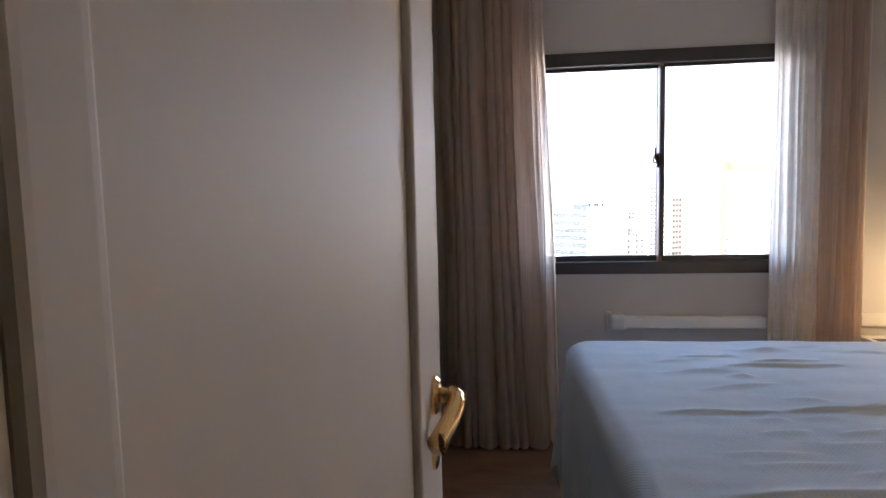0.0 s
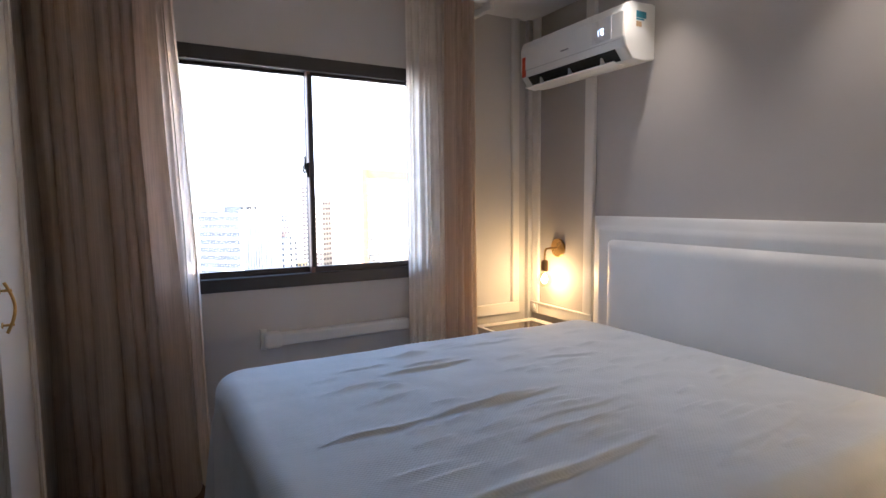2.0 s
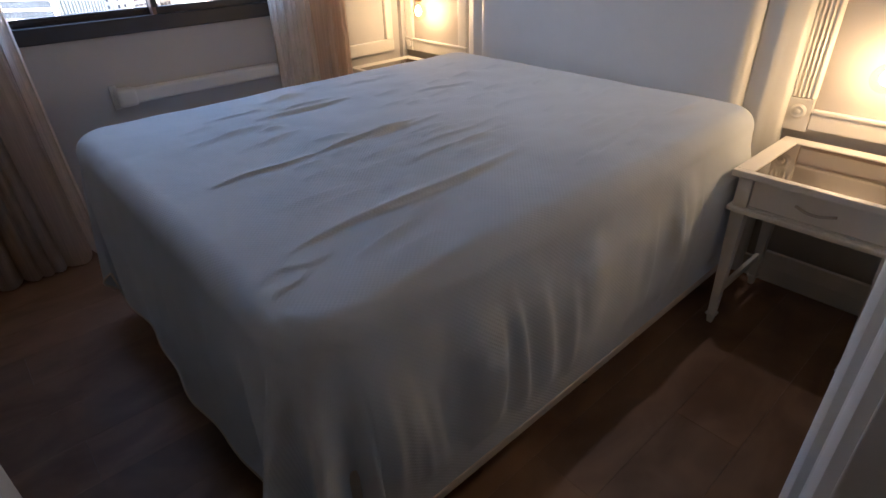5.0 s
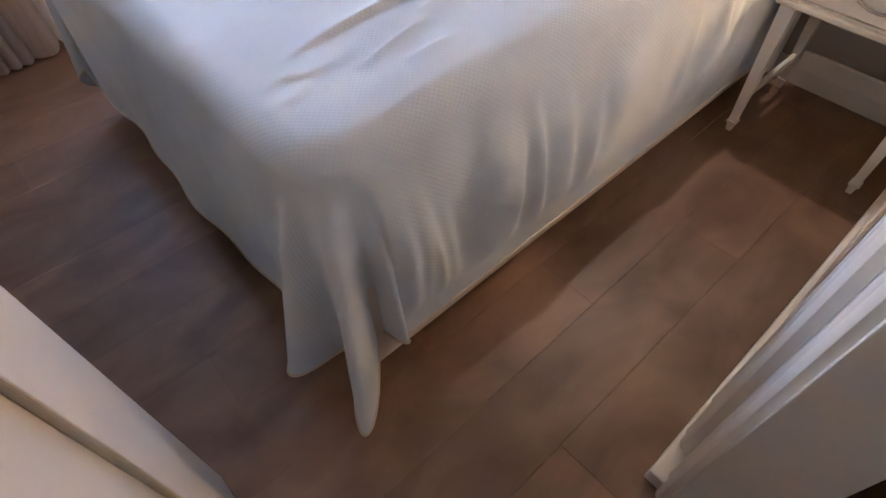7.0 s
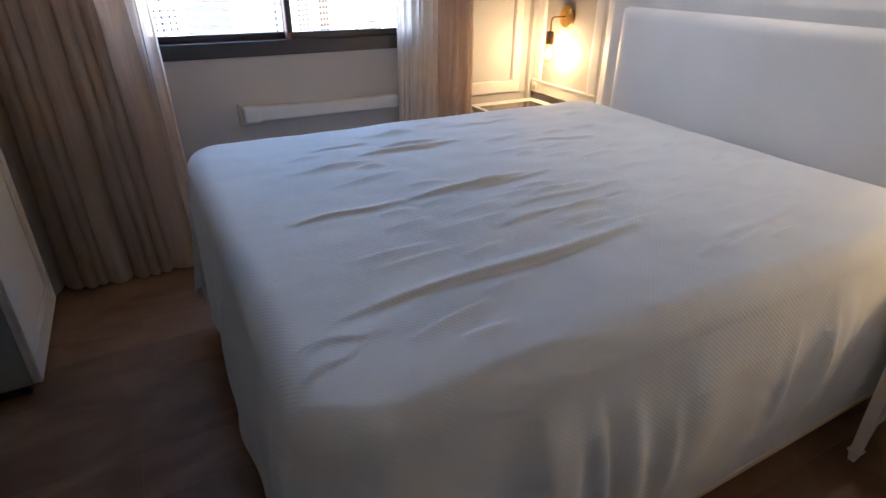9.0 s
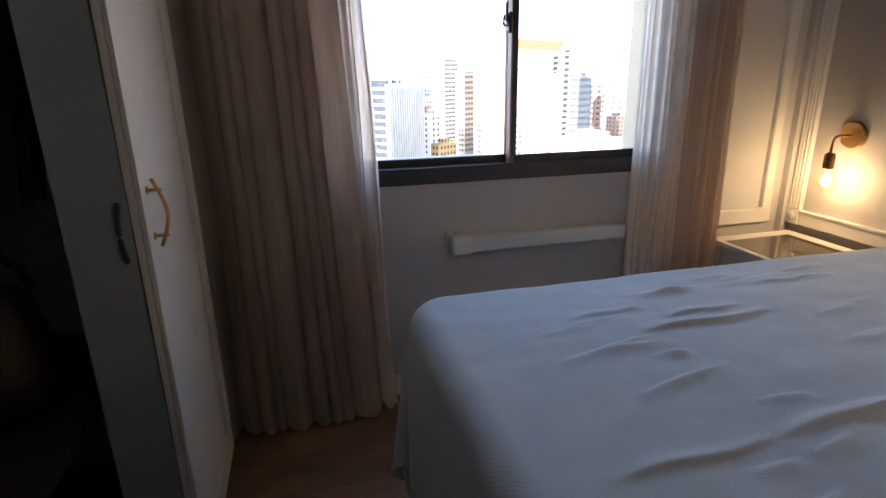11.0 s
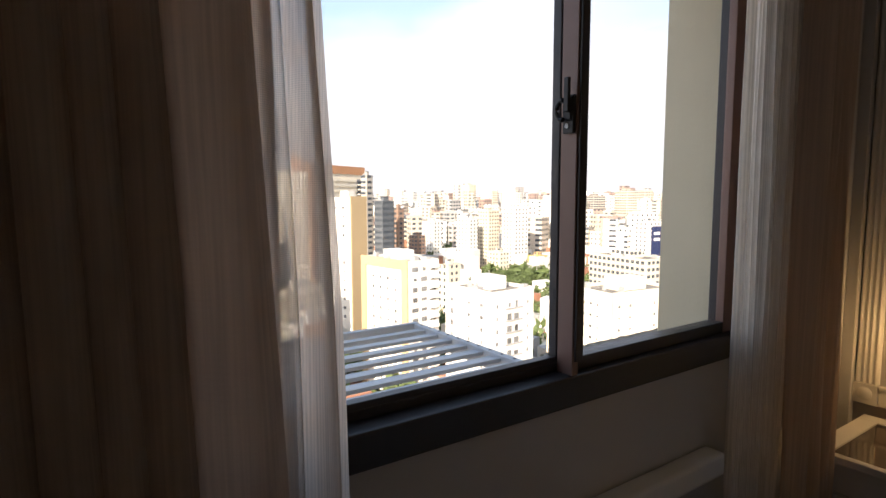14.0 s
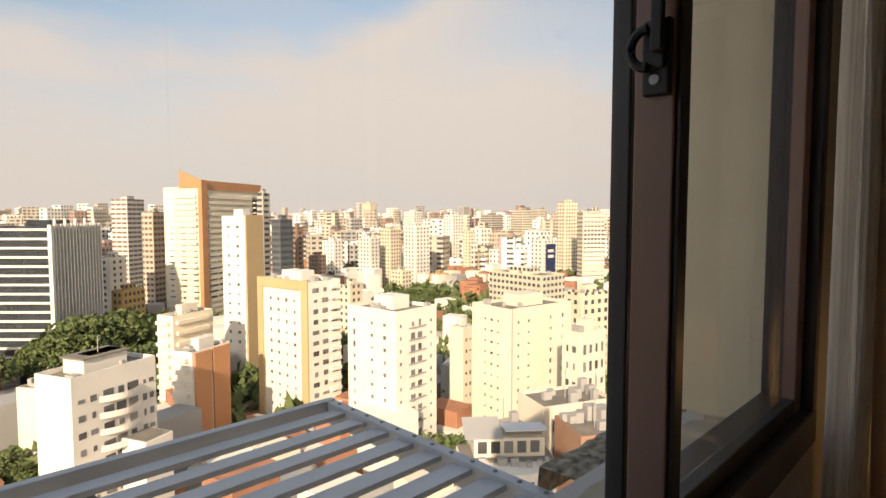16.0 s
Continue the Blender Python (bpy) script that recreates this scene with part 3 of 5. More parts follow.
for x in (-1.87, -1.02, -0.25):
    for y in (BY0 + 0.07, BY1 - 0.07):
        part("foot", cyl(bmesh.new(), (x, y, 0), (x, y, 0.105), 0.02, 0.027, 14), M_BLACK, bed, "short black plastic foot")

R0, RE = 0.115, 0.065           # corner radius in plan, radius of the top edge
CREASES = (                    # ends and height of the long creases on the top
    (-1.78, -1.912, -1.10, -1.875, 0.012), (-1.80, -1.49, -1.52, -1.475, 0.008), (-1.46, -1.465, -1.10, -1.44, 0.012), (-1.30, -1.47, -1.0, -1.45, 0.006),
    (-1.45, -1.06, -1.12, -1.045, 0.010), (-1.36, -1.00, -1.15, -0.99, 0.008), (-0.85, -1.17, -0.62, -1.22, 0.006), (-1.35, -1.72, -0.95, -1.69, 0.007), (-1.28, -1.64, -0.9, -1.62, 0.005),
    (-1.90, -1.97, -1.78, -1.99, 0.004), (-1.93, -2.05, -1.84, -2.01, 0.004), (-0.95, -2.02, -0.6, -1.98, 0.005), (-1.0, -0.88, -0.8, -0.87, 0.005), (-1.6, -0.95, -1.4, -0.93, 0.005))


cr_ = random.Random(12)
PUCKERS = []
for _ in range(84):
    x, y, ln = cr_.uniform(-1.75, -0.35), cr_.uniform(-2.08, -0.78), cr_.uniform(0.06, 0.22)
    PUCKERS.append((x, y, x + ln, y + ln * cr_.uniform(-0.05, 0.22), cr_.uniform(0.003, 0.008)))


def crease(x, y):
    h = 0.0
    for x0, y0, x1, y1, a in PUCKERS:
        if x0 - 0.05 < x < x1 + 0.05 and abs(y - y0) < 0.1:
            t = (x - x0) / (x1 - x0)
            d = y - (y0 + (y1 - y0) * t)
            h += a * max(0.0, math.sin(math.pi * min(max((t + 0.15) / 1.3, 0), 1))) * (math.exp(-(d / 0.006) ** 2) if d > 0 else math.exp(-(d / 0.020) ** 2))
    for x0, y0, x1, y1, a in CREASES:
        dx, dy = x1 - x0, y1 - y0
        ln = math.hypot(dx, dy)
        t = ((x - x0) * dx + (y - y0) * dy) / ln / ln
        if -0.1 < t < 1.1:
            d = ((x - x0) * dy - (y - y0) * dx) / ln + 0.006 * math.sin(t * 7)
            w = max(0.0, math.sin(math.pi * min(max((t + 0.1) / 1.2, 0), 1))) ** 0.7
            h += a * w * (math.exp(-(d / 0.006) ** 2) if d > 0 else math.exp(-(d / 0.020) ** 2)) - 0.3 * a * w * math.exp(-((d - 0.022) / 0.014) ** 2)
    h += 0.004 * noise.noise(Vector((x * 3, y * 4, 0))) + 0.0025 * noise.noise(Vector((x * 7, y * 15, 5)))
    return h


def lobe(turns):
    """A hanging fold in section: a narrow ridge and a wide hollow."""
    c = math.cos(2 * math.pi * turns)
    return 2 * ((1 + c) / 2) ** 1.35 - 1


pr_ = random.Random(31)
PLEATS = [(pr_.uniform(-2.2, -0.2), pr_.uniform(0.010, 0.026), pr_.uniform(0.010, 0.022), pr_.uniform(-0.09, 0.09), pr_.uniform(0.0, 0.25)) for _ in range(18)]


def pleats(along, drop, skip):
    """Sharp ridges that start below the edge of the bed and run down to the hem, slightly slanted."""
    h = 0.0
    for k, (at, width, height, slant, start) in enumerate(PLEATS):
        if skip and k % skip:
            continue
        g = min(max((drop - start) / 0.35, 0.0), 1.0)
        if g > 0:
            d = along - at - slant * drop
            if abs(d) < 0.12:
                h += height * g * (math.exp(-(d / width) ** 2) if d > 0 else math.exp(-(d / (2.4 * width)) ** 2)) * (0.75 if drop < 0.8 else 0.55)
    return h


def drape(a, b):
    """Where the flat cloth's point (a, b) comes to lie: on the top, over the edge, or hanging."""
    ix0, iy0, iy1 = BX0 + R0, BY0 + R0, BY1 - R0
    cx, cy = min(max(a, ix0), BX1 - R0), min(max(b, iy0), iy1)
    dx, dy = a - cx, b - cy
    d = math.hypot(dx, dy)
    inner = R0 - RE
    if d <= inner:
        return Vector((a, b, BT + crease(a, b)))
    nx, ny = dx / d, dy / d
    s = d - inner
    if min(abs(nx), abs(ny)) > 0.02:
        mid = math.sin(2 * math.atan2(abs(ny), abs(nx))) ** 4
        s0, room = 0.50 + 0.03 * mid, 0.035 + 0.12 * mid
        if s > s0:
            s = s0 + room * (1 - math.exp(-(s - s0) / room))
    arc = RE * math.pi / 2
    if s < arc:
        q = s / RE
        return Vector((cx + nx * (inner + RE * math.sin(q)), cy + ny * (inner + RE * math.sin(q)), BT - RE * (1 - math.cos(q)) + crease(a, b) * (1 - s / arc)))
    h = s - arc                 # hanging length
    corner = min(abs(nx), abs(ny)) > 0.02
    out = R0 + 0.012 * min(h / 0.12, 1.0) ** 1.5
    f = min(h / 0.5, 1.2)
    if corner:
        th = math.atan2(abs(ny), abs(nx)) / (math.pi / 2)
        w = math.sin(math.pi * min(max(th, 0.0), 1.0)) ** 0.35
        if nx < 0:
            out += (1.0 if ny < 0 else 0.45) * f * (0.076 + 0.088 * lobe((2.35 * th - 0.38) if ny < 0 else (2.0 * th + 0.3))) * w + 0.035 * f * (1 - w) * (1 - th)
    elif abs(nx) > 0.9:
        if nx < 0:
            out += f * (0.004 + 0.010 * math.sin(b * 7.5) + 0.005 * math.sin(b * 21 + 1)) + pleats(b + 0.12 * h, f, 3) * max(0.0, math.sin(math.pi * min(h / (DROP_F - 0.1), 1.0)))
    else:
        k = noise.noise(Vector((a * 3.1, 2, 0)))
        q = math.sin(math.pi * min(h / (DROP_S - 0.1), 1.0)) ** 0.8
        out += 0.004 * min(h / 0.1, 1.0) + q * (0.010 + 0.009 * math.sin(a * 15 + 4 * k + h * 1.5) + 0.004 * math.sin(a * 31 + 5 * k)) + 1.2 * q * pleats(a, h / 0.5, 0)
    z = BT - RE - h
    if z < 0.02:
        out += (0.02 - z) * 0.25
        z = 0.02 + 0.004 * math.sin(a * 60)
    return Vector((cx + nx * out, cy + ny * out, z))


DROP_F, DROP_S = 0.585, 0.540
FA0, FB0, FB1 = BX0 - DROP_F, BY0 - DROP_S, BY1 + DROP_S


def cloth(u, v):
    return drape(FA0 + u * (BX1 + 0.16 - FA0), FB0 + v * (FB1 - FB0))


spread = part("bedspread", sheet(cloth, 400, 520, lambda u, v: (u * (BX1 - FA0), v * (FB1 - FB0))), M_SPREAD, None, smooth=True)
tagged(spread, "off-white creased waffle-weave bedspread draped over the bed", "bedspread")
hem = bmesh.new()
tube(hem, [cloth(0, k / 160) for k in range(161)], 0.004, 6)
tube(hem, [cloth(k / 160, 0) for k in range(161)], 0.004, 6)
tube(hem, [cloth(k / 160, 1) for k in range(161)], 0.004, 6)
part("hem", hem, M_BASE, spread, "cream stitched hem", smooth=True)


# ---- bedside tables ----
def nightstand(y0):
    t = empty("bedside_table", (0, y0, 0), "white bedside table with smoked glass top, beside the bed", "bedside table", "bedside tables")
    w, d = 0.50, 0.405
    X = lambda a: -0.035 - a    # depth from the wall
    top = bmesh.new()
    for a0, a1, b0, b1 in ((0, 0.055, 0, w), (d + 0.005, d + 0.03, 0, w), (0.055, d + 0.005, 0, 0.055), (0.055, d + 0.005, w - 0.055, w)):
        box(top, X(a1), X(a0), b0, b1, 0.583, 0.605, 0.003)
    part("top", top, M_TRIM, t)
    part("glass_inset", bx(X(d + 0.004), X(0.056), 0.056, w - 0.056, 0.585, 0.601), M_TOPGLASS, t, "smoked brown glass inset")
    body = bmesh.new()
    box(body, X(d + 0.005), X(0.01), 0.02, 0.034, 0.478, 0.583)
    box(body, X(d + 0.005), X(0.01), w - 0.034, w - 0.02, 0.478, 0.583)
    box(body, X(0.024), X(0.01), 0.034, w - 0.034, 0.478, 0.583)
    box(body, X(d + 0.004), X(0.024), 0.034, w - 0.034, 0.478, 0.486)
    box(body, X(d + 0.012), X(d - 0.03), 0.018, 0.062, 0.478, 0.583, 0.002)
    box(body, X(d + 0.012), X(d - 0.03), w - 0.062, w - 0.018, 0.478, 0.583, 0.002)
    part("case", body, M_TRIM, t)
    dr = part("drawer_front", bx(X(d + 0.010), X(d - 0.006), 0.066, w - 0.066, 0.490, 0.578, 0.003), M_TRIM, t)
    hd = bmesh.new()
    tube(hd, [(X(d + 0.012 + 0.018 * math.sin(math.pi * k / 10)), w / 2 - 0.055 + 0.011 * k, 0.535 - 0.006 * math.sin(math.pi * k / 10)) for k in range(11)], 0.0045, 8)
    part("handle", hd, mat("aged_silver", (0.42, 0.38, 0.33), 0.35, 0.8, bump=0) if "aged_silver" not in bpy.data.materials else bpy.data.materials["aged_silver"], dr, "curved pewter handle")
    part("lower_moulding", box(bmesh.new(), X(d + 0.024), X(0.0), 0.004, w - 0.004, 0.462, 0.479, 0.006, 3), M_TRIM, t)
    for a in (d - 0.012, 0.035):
        for b in (0.040, w - 0.040):
            lg = bmesh.new()
            cyl(lg, (X(a), b, 0.035), (X(a), b, 0.462), 0.017, 0.031, 4)
            cyl(lg, (X(a), b, 0.0), (X(a), b, 0.036), 0.012, 0.018, 4)
            cyl(lg, (X(a), b, 0.034), (X(a), b, 0.042), 0.024, 0.024, 4)
            bmesh.ops.rotate(lg, verts=lg.verts, cent=(X(a), b, 0), matrix=Matrix.Rotation(math.pi / 4, 3, "Z"))
            part("leg", lg, M_TRIM, t)
    part("stretcher", bx(X(0.044), X(0.026), 0.06, w - 0.06, 0.10, 0.165, 0.004), M_TRIM, t)
    for b in (0.04, w - 0.04):
        part("stretcher", bx(X(d - 0.03), X(0.055), b - 0.008, b + 0.008, 0.125, 0.15, 0.003), M_TRIM, t)
    return t


nightstand(-2.742)
nightstand(-0.578)


# ---- wall lamps ----
def wall_lamp(y, z, label):
    t = empty("wall_lamp", (0, y, z), label, "wall lamp", "bedside wall lamps")
    part("wall_plate", lathe(bmesh.new(), (0, 0, 0), [(0.056, 0), (0.056, -0.012), (0.052, -0.016), (0.001, -0.018)], 32, "X"), M_BRASS, t, smooth=False)
    ar = bmesh.new()
    pts = [(-0.016, 0, 0)] + [(-0.03 - 0.0 * k, 0, 0.0) for k in range(1)] + [(-0.085, 0, 0)] + [(-0.085 - 0.022 * math.sin(a), 0, -0.022 * (1 - math.cos(a))) for a in [radians(k) for k in (20, 40, 60, 80, 90)]] + [(-0.107, 0, -0.075)]
    tube(ar, pts, 0.0055, 10)
    part("arm", ar, M_BRASS, t, smooth=True)
    part("socket", lathe(bmesh.new(), (-0.107, 0, -0.070), [(0.008, 0.004), (0.017, 0), (0.021, -0.008), (0.021, -0.058), (0.019, -0.062)], 24), mat("dark_brass", (0.30, 0.19, 0.08), 0.35, 0.9) if "dark_brass" not in bpy.data.materials else bpy.data.materials["dark_brass"], t, smooth=False)
    gl = bmesh.new()
    prof = [(0.014, 0.0), (0.016, -0.012)] + [(0.044 * math.sin(radians(a)), -0.052 - 0.044 * math.cos(radians(180 - a)) * -1) for a in range(25, 176, 10)]
    prof = [(0.014, 0.0), (0.015, -0.010)] + [(0.044 * math.sin(radians(a)), -0.054 + 0.044 * math.cos(radians(a))) for a in range(24, 177, 8)]
    lathe(gl, (-0.107, 0, -0.131), prof, 28)
    g = part("bulb", gl, M_BULB, t, "clear round glass bulb, lit", smooth=True)
    g.visible_shadow = False
    fl = bmesh.new()
    lathe(fl, (-0.107, 0, -0.131), [(0.004, -0.02), (0.012, -0.035), (0.019, -0.052), (0.012, -0.068), (0.003, -0.075)], 14)
    f = part("filament", fl, M_FILAMENT, g, smooth=True)
    f.visible_shadow = False
    lp = new("bulb_light", bpy.data.lights.new("bulb_light", "POINT"))
    lp.data.energy, lp.data.color, lp.data.shadow_soft_size = BULB_W, (1.0, 0.60, 0.24), 0.03
    lp.location, lp.parent = (-0.107, 0, -0.185), t
    return t


wall_lamp(-0.280, 1.060, "brass wall lamp with lit bare bulb, in the window corner")
wall_lamp(-2.482, 1.042, "brass wall lamp with lit bare bulb, by the fluted trim")


# ---- air conditioner ----
ac = empty("air_conditioner", (0, 0, 0), "white split air conditioner, open louvre, high on the wall", "air conditioner")
AY0, AY1, AZ0, AZ1 = -0.945, -0.165, 1.995, 2.262
prof = [(0.0, AZ0 + 0.012), (-0.06, AZ0), (-0.15, AZ0 + 0.002), (-0.190, AZ0 + 0.052), (-0.205, AZ0 + 0.10), (-0.203, AZ1 - 0.055), (-0.188, AZ1 - 0.018), (-0.155, AZ1 - 0.004), (-0.02, AZ1), (0.0, AZ1 - 0.002)]
bm = bmesh.new()
rows = []
for k, y in enumerate((AY0, AY0 + 0.004, AY0 + 0.012, AY1 - 0.012, AY1 - 0.004, AY1)):
    s = (0.965, 0.99, 1, 1, 0.99, 0.965)[k]
    rows.append([bm.verts.new((x * s, y, (z - 2.13) * s + 2.13)) for x, z in prof])
for a, b in zip(rows, rows[1:]):
    for k in range(len(prof)):
        k2 = (k + 1) % len(prof)
        bm.faces.new((a[k], a[k2], b[k2], b[k]))
bm.faces.new(rows[0])
bm.faces.new(rows[-1][::-1])
bmesh.ops.recalc_face_normals(bm, faces=bm.faces)
part("body", bm, M_PLASTIC, ac)
bm = sheet(lambda u, v: Vector((-0.1515 - 0.0415 * v - 0.0015, AY0 + 0.06 + u * 0.66, AZ0 + 0.004 + v * 0.049)), 1, 1)
part("outlet", bm, M_BLACK, ac, "dark air outlet")
lv = bmesh.new()
box(lv, -0.035, 0.035, AY0 + 0.055, AY1 - 0.055, -0.003, 0.003, 0.002)
bmesh.ops.rotate(lv, verts=lv.verts, cent=(0, 0, 0), matrix=Matrix.Rotation(radians(8), 3, "Y"))
bmesh.ops.translate(lv, verts=lv.verts, vec=(-0.175, 0, AZ0 - 0.012))
part("louvre", lv, M_PLASTIC, ac)
for y in (AY0 + 0.16, AY0 + 0.39, AY0 + 0.62):
    part("louvre_arm", bx(-0.185, -0.16, y - 0.004, y + 0.004, AZ0 - 0.012, AZ0 + 0.035), M_PLASTIC, ac)
part("panel_line", bx(-0.2065, -0.200, AY0 + 0.02, AY1 - 0.02, AZ0 + 0.088, AZ0 + 0.091), mat("seam_grey", (0.58, 0.58, 0.57), 0.6, bump=0), ac)
part("display_panel", bx(-0.2085, -0.200, AY0 + 0.075, AY0 + 0.20, AZ0 + 0.10, AZ1 - 0.06, 0.002), mat("silver_panel", (0.72, 0.72, 0.72), 0.28, bump=0), ac)
dg = bmesh.new()                # the digits "18"
for y0, y1, z0, z1 in ((0.155, 0.158, 0, 0.026), (0.125, 0.128, 0, 0.026), (0.137, 0.140, 0, 0.026), (0.125, 0.140, 0, 0.003), (0.125, 0.140, 0.0115, 0.0145), (0.125, 0.140, 0.023, 0.026)):
    box(dg, -0.2095, -0.2075, AY0 + y0, AY0 + y1, AZ0 + 0.135 + z0, AZ0 + 0.135 + z1)
part("digits", dg, M_LED, ac)
part("logo_bar", bx(-0.2075, -0.2025, AY0 + 0.37, AY0 + 0.43, AZ0 + 0.125, AZ0 + 0.131), mat("logo_grey", (0.25, 0.25, 0.26), 0.5, bump=0), ac)
part("red_label", bx(-0.2072, -0.200, AY1 - 0.05, AY1 - 0.022, AZ0 + 0.055, AZ0 + 0.165, 0.001), M_RED, ac, "red and white warning label")
part("energy_label", box(bx(-0.125, -0.060, AY0 - 0.0015, AY0 + 0.01, AZ1 - 0.075, AZ1 - 0.045), -0.125, -0.075, AY0 - 0.0018, AY0 + 0.01, AZ1 - 0.085, AZ1 - 0.079), M_TEAL, ac, "small blue energy label")
part("tan_label", bx(-0.125, -0.09, AY0 - 0.0015, AY0 + 0.01, AZ1 - 0.115, AZ1 - 0.092), M_TAN, ac)

# downlights in the ceiling over the bed head
for y in (-1.05, -1.90):
    dl = empty("downlight", (-0.22, y, H), "small round recessed ceiling spot, lit, over the bed head", "ceiling light", "ceiling spots")
    part("ring", lathe(bmesh.new(), (0, 0, 0), [(0.030, 0.0), (0.030, -0.003), (0.045, -0.003), (0.045, 0.0)], 28), M_PLASTIC, dl)
    part("lens", cyl(bmesh.new(), (0, 0, -0.0005), (0, 0, -0.0015), 0.029, n=24), M_SPOT, dl)
    sp = new("spot_light", bpy.data.lights.new("spot_light", "SPOT"))
    sp.data.energy, sp.data.color, sp.data.spot_size, sp.data.spot_blend, sp.data.shadow_soft_size = SPOT_W, (1.0, 0.80, 0.58), radians(80), 0.9, 0.025
    sp.location, sp.parent = (0, 0, -0.01), dl

# ---- cable trunk under the window ----
TZ0, TZ1 = 0.630, 0.692
trunk = empty("cable_trunk", (0, 0, 0), "white plastic pipe cover on the wall under the window", "pipe cover")
part("duct", bx(-1.632, -0.885, -0.058, -0.001, TZ0, TZ1, 0.014, 4), M_PLASTIC, trunk)
part("elbow", bx(-1.672, -1.588, -0.066, -0.001, TZ0 - 0.008, TZ1 + 0.010, 0.022, 4), M_PLASTIC, trunk)
part("wall_flange", bx(-1.686, -1.655, -0.012, -0.001, TZ0 - 0.022, TZ1 + 0.022, 0.005, 3), M_PLASTIC, trunk)


# ---- curtains ----
def curtain(name, x0, x1, folds, yb, amp, material, label, z0=0.03, z1=H - 0.004, lean=0.0, seed=0, lift=0.0, wavy=0.0):
    def fn(u, v):
        x = x0 + u * (x1 - x0)
        ph = 2 * math.pi * folds * (u + 0.035 * math.sin(5.1 * u * math.pi + seed) + 0.026 * noise.noise(Vector((u * 5, v * 1.6, seed))))
        a = amp * (0.66 + 0.6 * noise.noise(Vector((u * folds * 0.7, v * 0.8, seed + 9))) + 0.25 * (1 - v))
        y = yb + a * (math.sin(ph) + 0.22 * math.sin(2 * ph + 1.2 + v) + 0.10 * math.sin(3 * ph + seed + 2 * v)) + 0.012 * noise.noise(Vector((u * 12, v * 3, seed + 3)))
        x += 0.62 * a * math.cos(ph) + lean * (1 - v) ** 1.5 * (u - 0.2)
        x += wavy * u * (math.sin(7.5 * v + seed) + 0.6 * noise.noise(Vector((v * 6, seed, 2))))
        z = z0 + v * (z1 - z0) + (0.010 * math.sin(ph) if v < 0.01 else 0)
        return Vector((x, min(y, -0.024), z))
    ob = part(name, sheet(fn, int(folds * 30), 56), material, None, smooth=True)
    tagged(ob, label, "curtain")
    return ob


curtain("curtain", -2.605, -2.085, 9.5, -0.122, 0.046, M_CURTAIN, "taupe linen curtain drawn open in deep folds, beside the wardrobe", z0=0.022, lean=0.10, seed=1)
curtain("sheer_curtain", -2.16, -2.002, 4.5, -0.105, 0.017, M_SHEER, "white voile curtain gathered in front of the window glass", z0=0.025, lean=0.11, seed=4, wavy=0.010)
curtain("curtain", -0.672, -0.475, 4.5, -0.122, 0.036, M_CURTAIN, "taupe linen curtain drawn open in deep folds, beside the bedside table", z0=0.022, seed=7)
curtain("sheer_curtain", -0.895, -0.640, 7, -0.066, 0.018, M_VOILE, "white voile curtain gathered at the window's edge, by the pipe cover", z0=0.025, seed=11, wavy=0.004)
part("curtain_box_end", bx(-0.440, -0.415, -0.205, -0.001, H - 0.050, H - 0.0005, 0.002), M_CEIL, kind="structure")
rail = part("curtain_rail", bx(-2.62, -0.44, -0.13, -0.07, H - 0.012, H - 0.001, 0.002), M_PLASTIC)
tagged(rail, "white ceiling-mounted curtain rail above the window", "curtain rail")


# ---- wardrobe with its door, and the open closet beside it ----
wd = empty("wardrobe", (0, 0, 0), "white built-in wardrobe with brass bow handles, next to the curtain", "wardrobe")
# end and inner panels are white ones coloured as they look in shade
part("end_panel", bx(-2.715, -2.585, -0.842, -0.822, 0.045, H - 0.004), M_GREY, wd, "white end panel with shade put into its grey")
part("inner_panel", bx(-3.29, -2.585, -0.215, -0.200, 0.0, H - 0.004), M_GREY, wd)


def framed_door(name, x, y0, y1, z0, z1, parent, thick=0.022):
    """A door in the plane x = const facing the room, with a recessed field in a moulded frame."""
    d = part(name, bx(x - thick, x - 0.006, y0, y1, z0, z1, 0.002), M_TRIM, parent)
    fr = bmesh.new()
    s = 0.055
    for a0, a1, b0, b1 in ((y0, y0 + s, z0, z1), (y1 - s, y1, z0, z1), (y0 + s, y1 - s, z0, z0 + s + 0.03), (y0 + s, y1 - s, z1 - s, z1)):
        box(fr, x - 0.0055, x + 0.006, a0, a1, b0, b1, 0.003)
    part("frame", fr, M_TRIM, d)
    bd = bmesh.new()
    a0, a1, b0, b1 = y0 + s + 0.004, y1 - s - 0.004, z0 + s + 0.034, z1 - s - 0.004
    for c0, c1, e0, e1 in ((a0, a0 + 0.008, b0, b1), (a1 - 0.008, a1, b0, b1), (a0 + 0.008, a1 - 0.008, b0, b0 + 0.008), (a0 + 0.008, a1 - 0.008, b1 - 0.008, b1)):
        box(bd, x - 0.0058, x + 0.002, c0, c1, e0, e1, 0.002)
    part("bead", bd, M_TRIM, d)
    return d


def bow_handle(parent, x, y, zc, L=0.15):
    h = bmesh.new()
    tube(h, [(x + 0.012 + 0.022 * math.sin(math.pi * k / 14), y, zc - L / 2 + L * k / 14) for k in range(15)], 0.0045, 8)
    for z in (zc - L * 0.34, zc + L * 0.34):
        cyl(h, (x, y, z), (x + 0.030, y, z), 0.004, n=8)
        cyl(h, (x, y, z), (x + 0.003, y, z), 0.009, n=12)
    return part("handle", h, M_BRASS, parent, "brass bow handle", smooth=True)


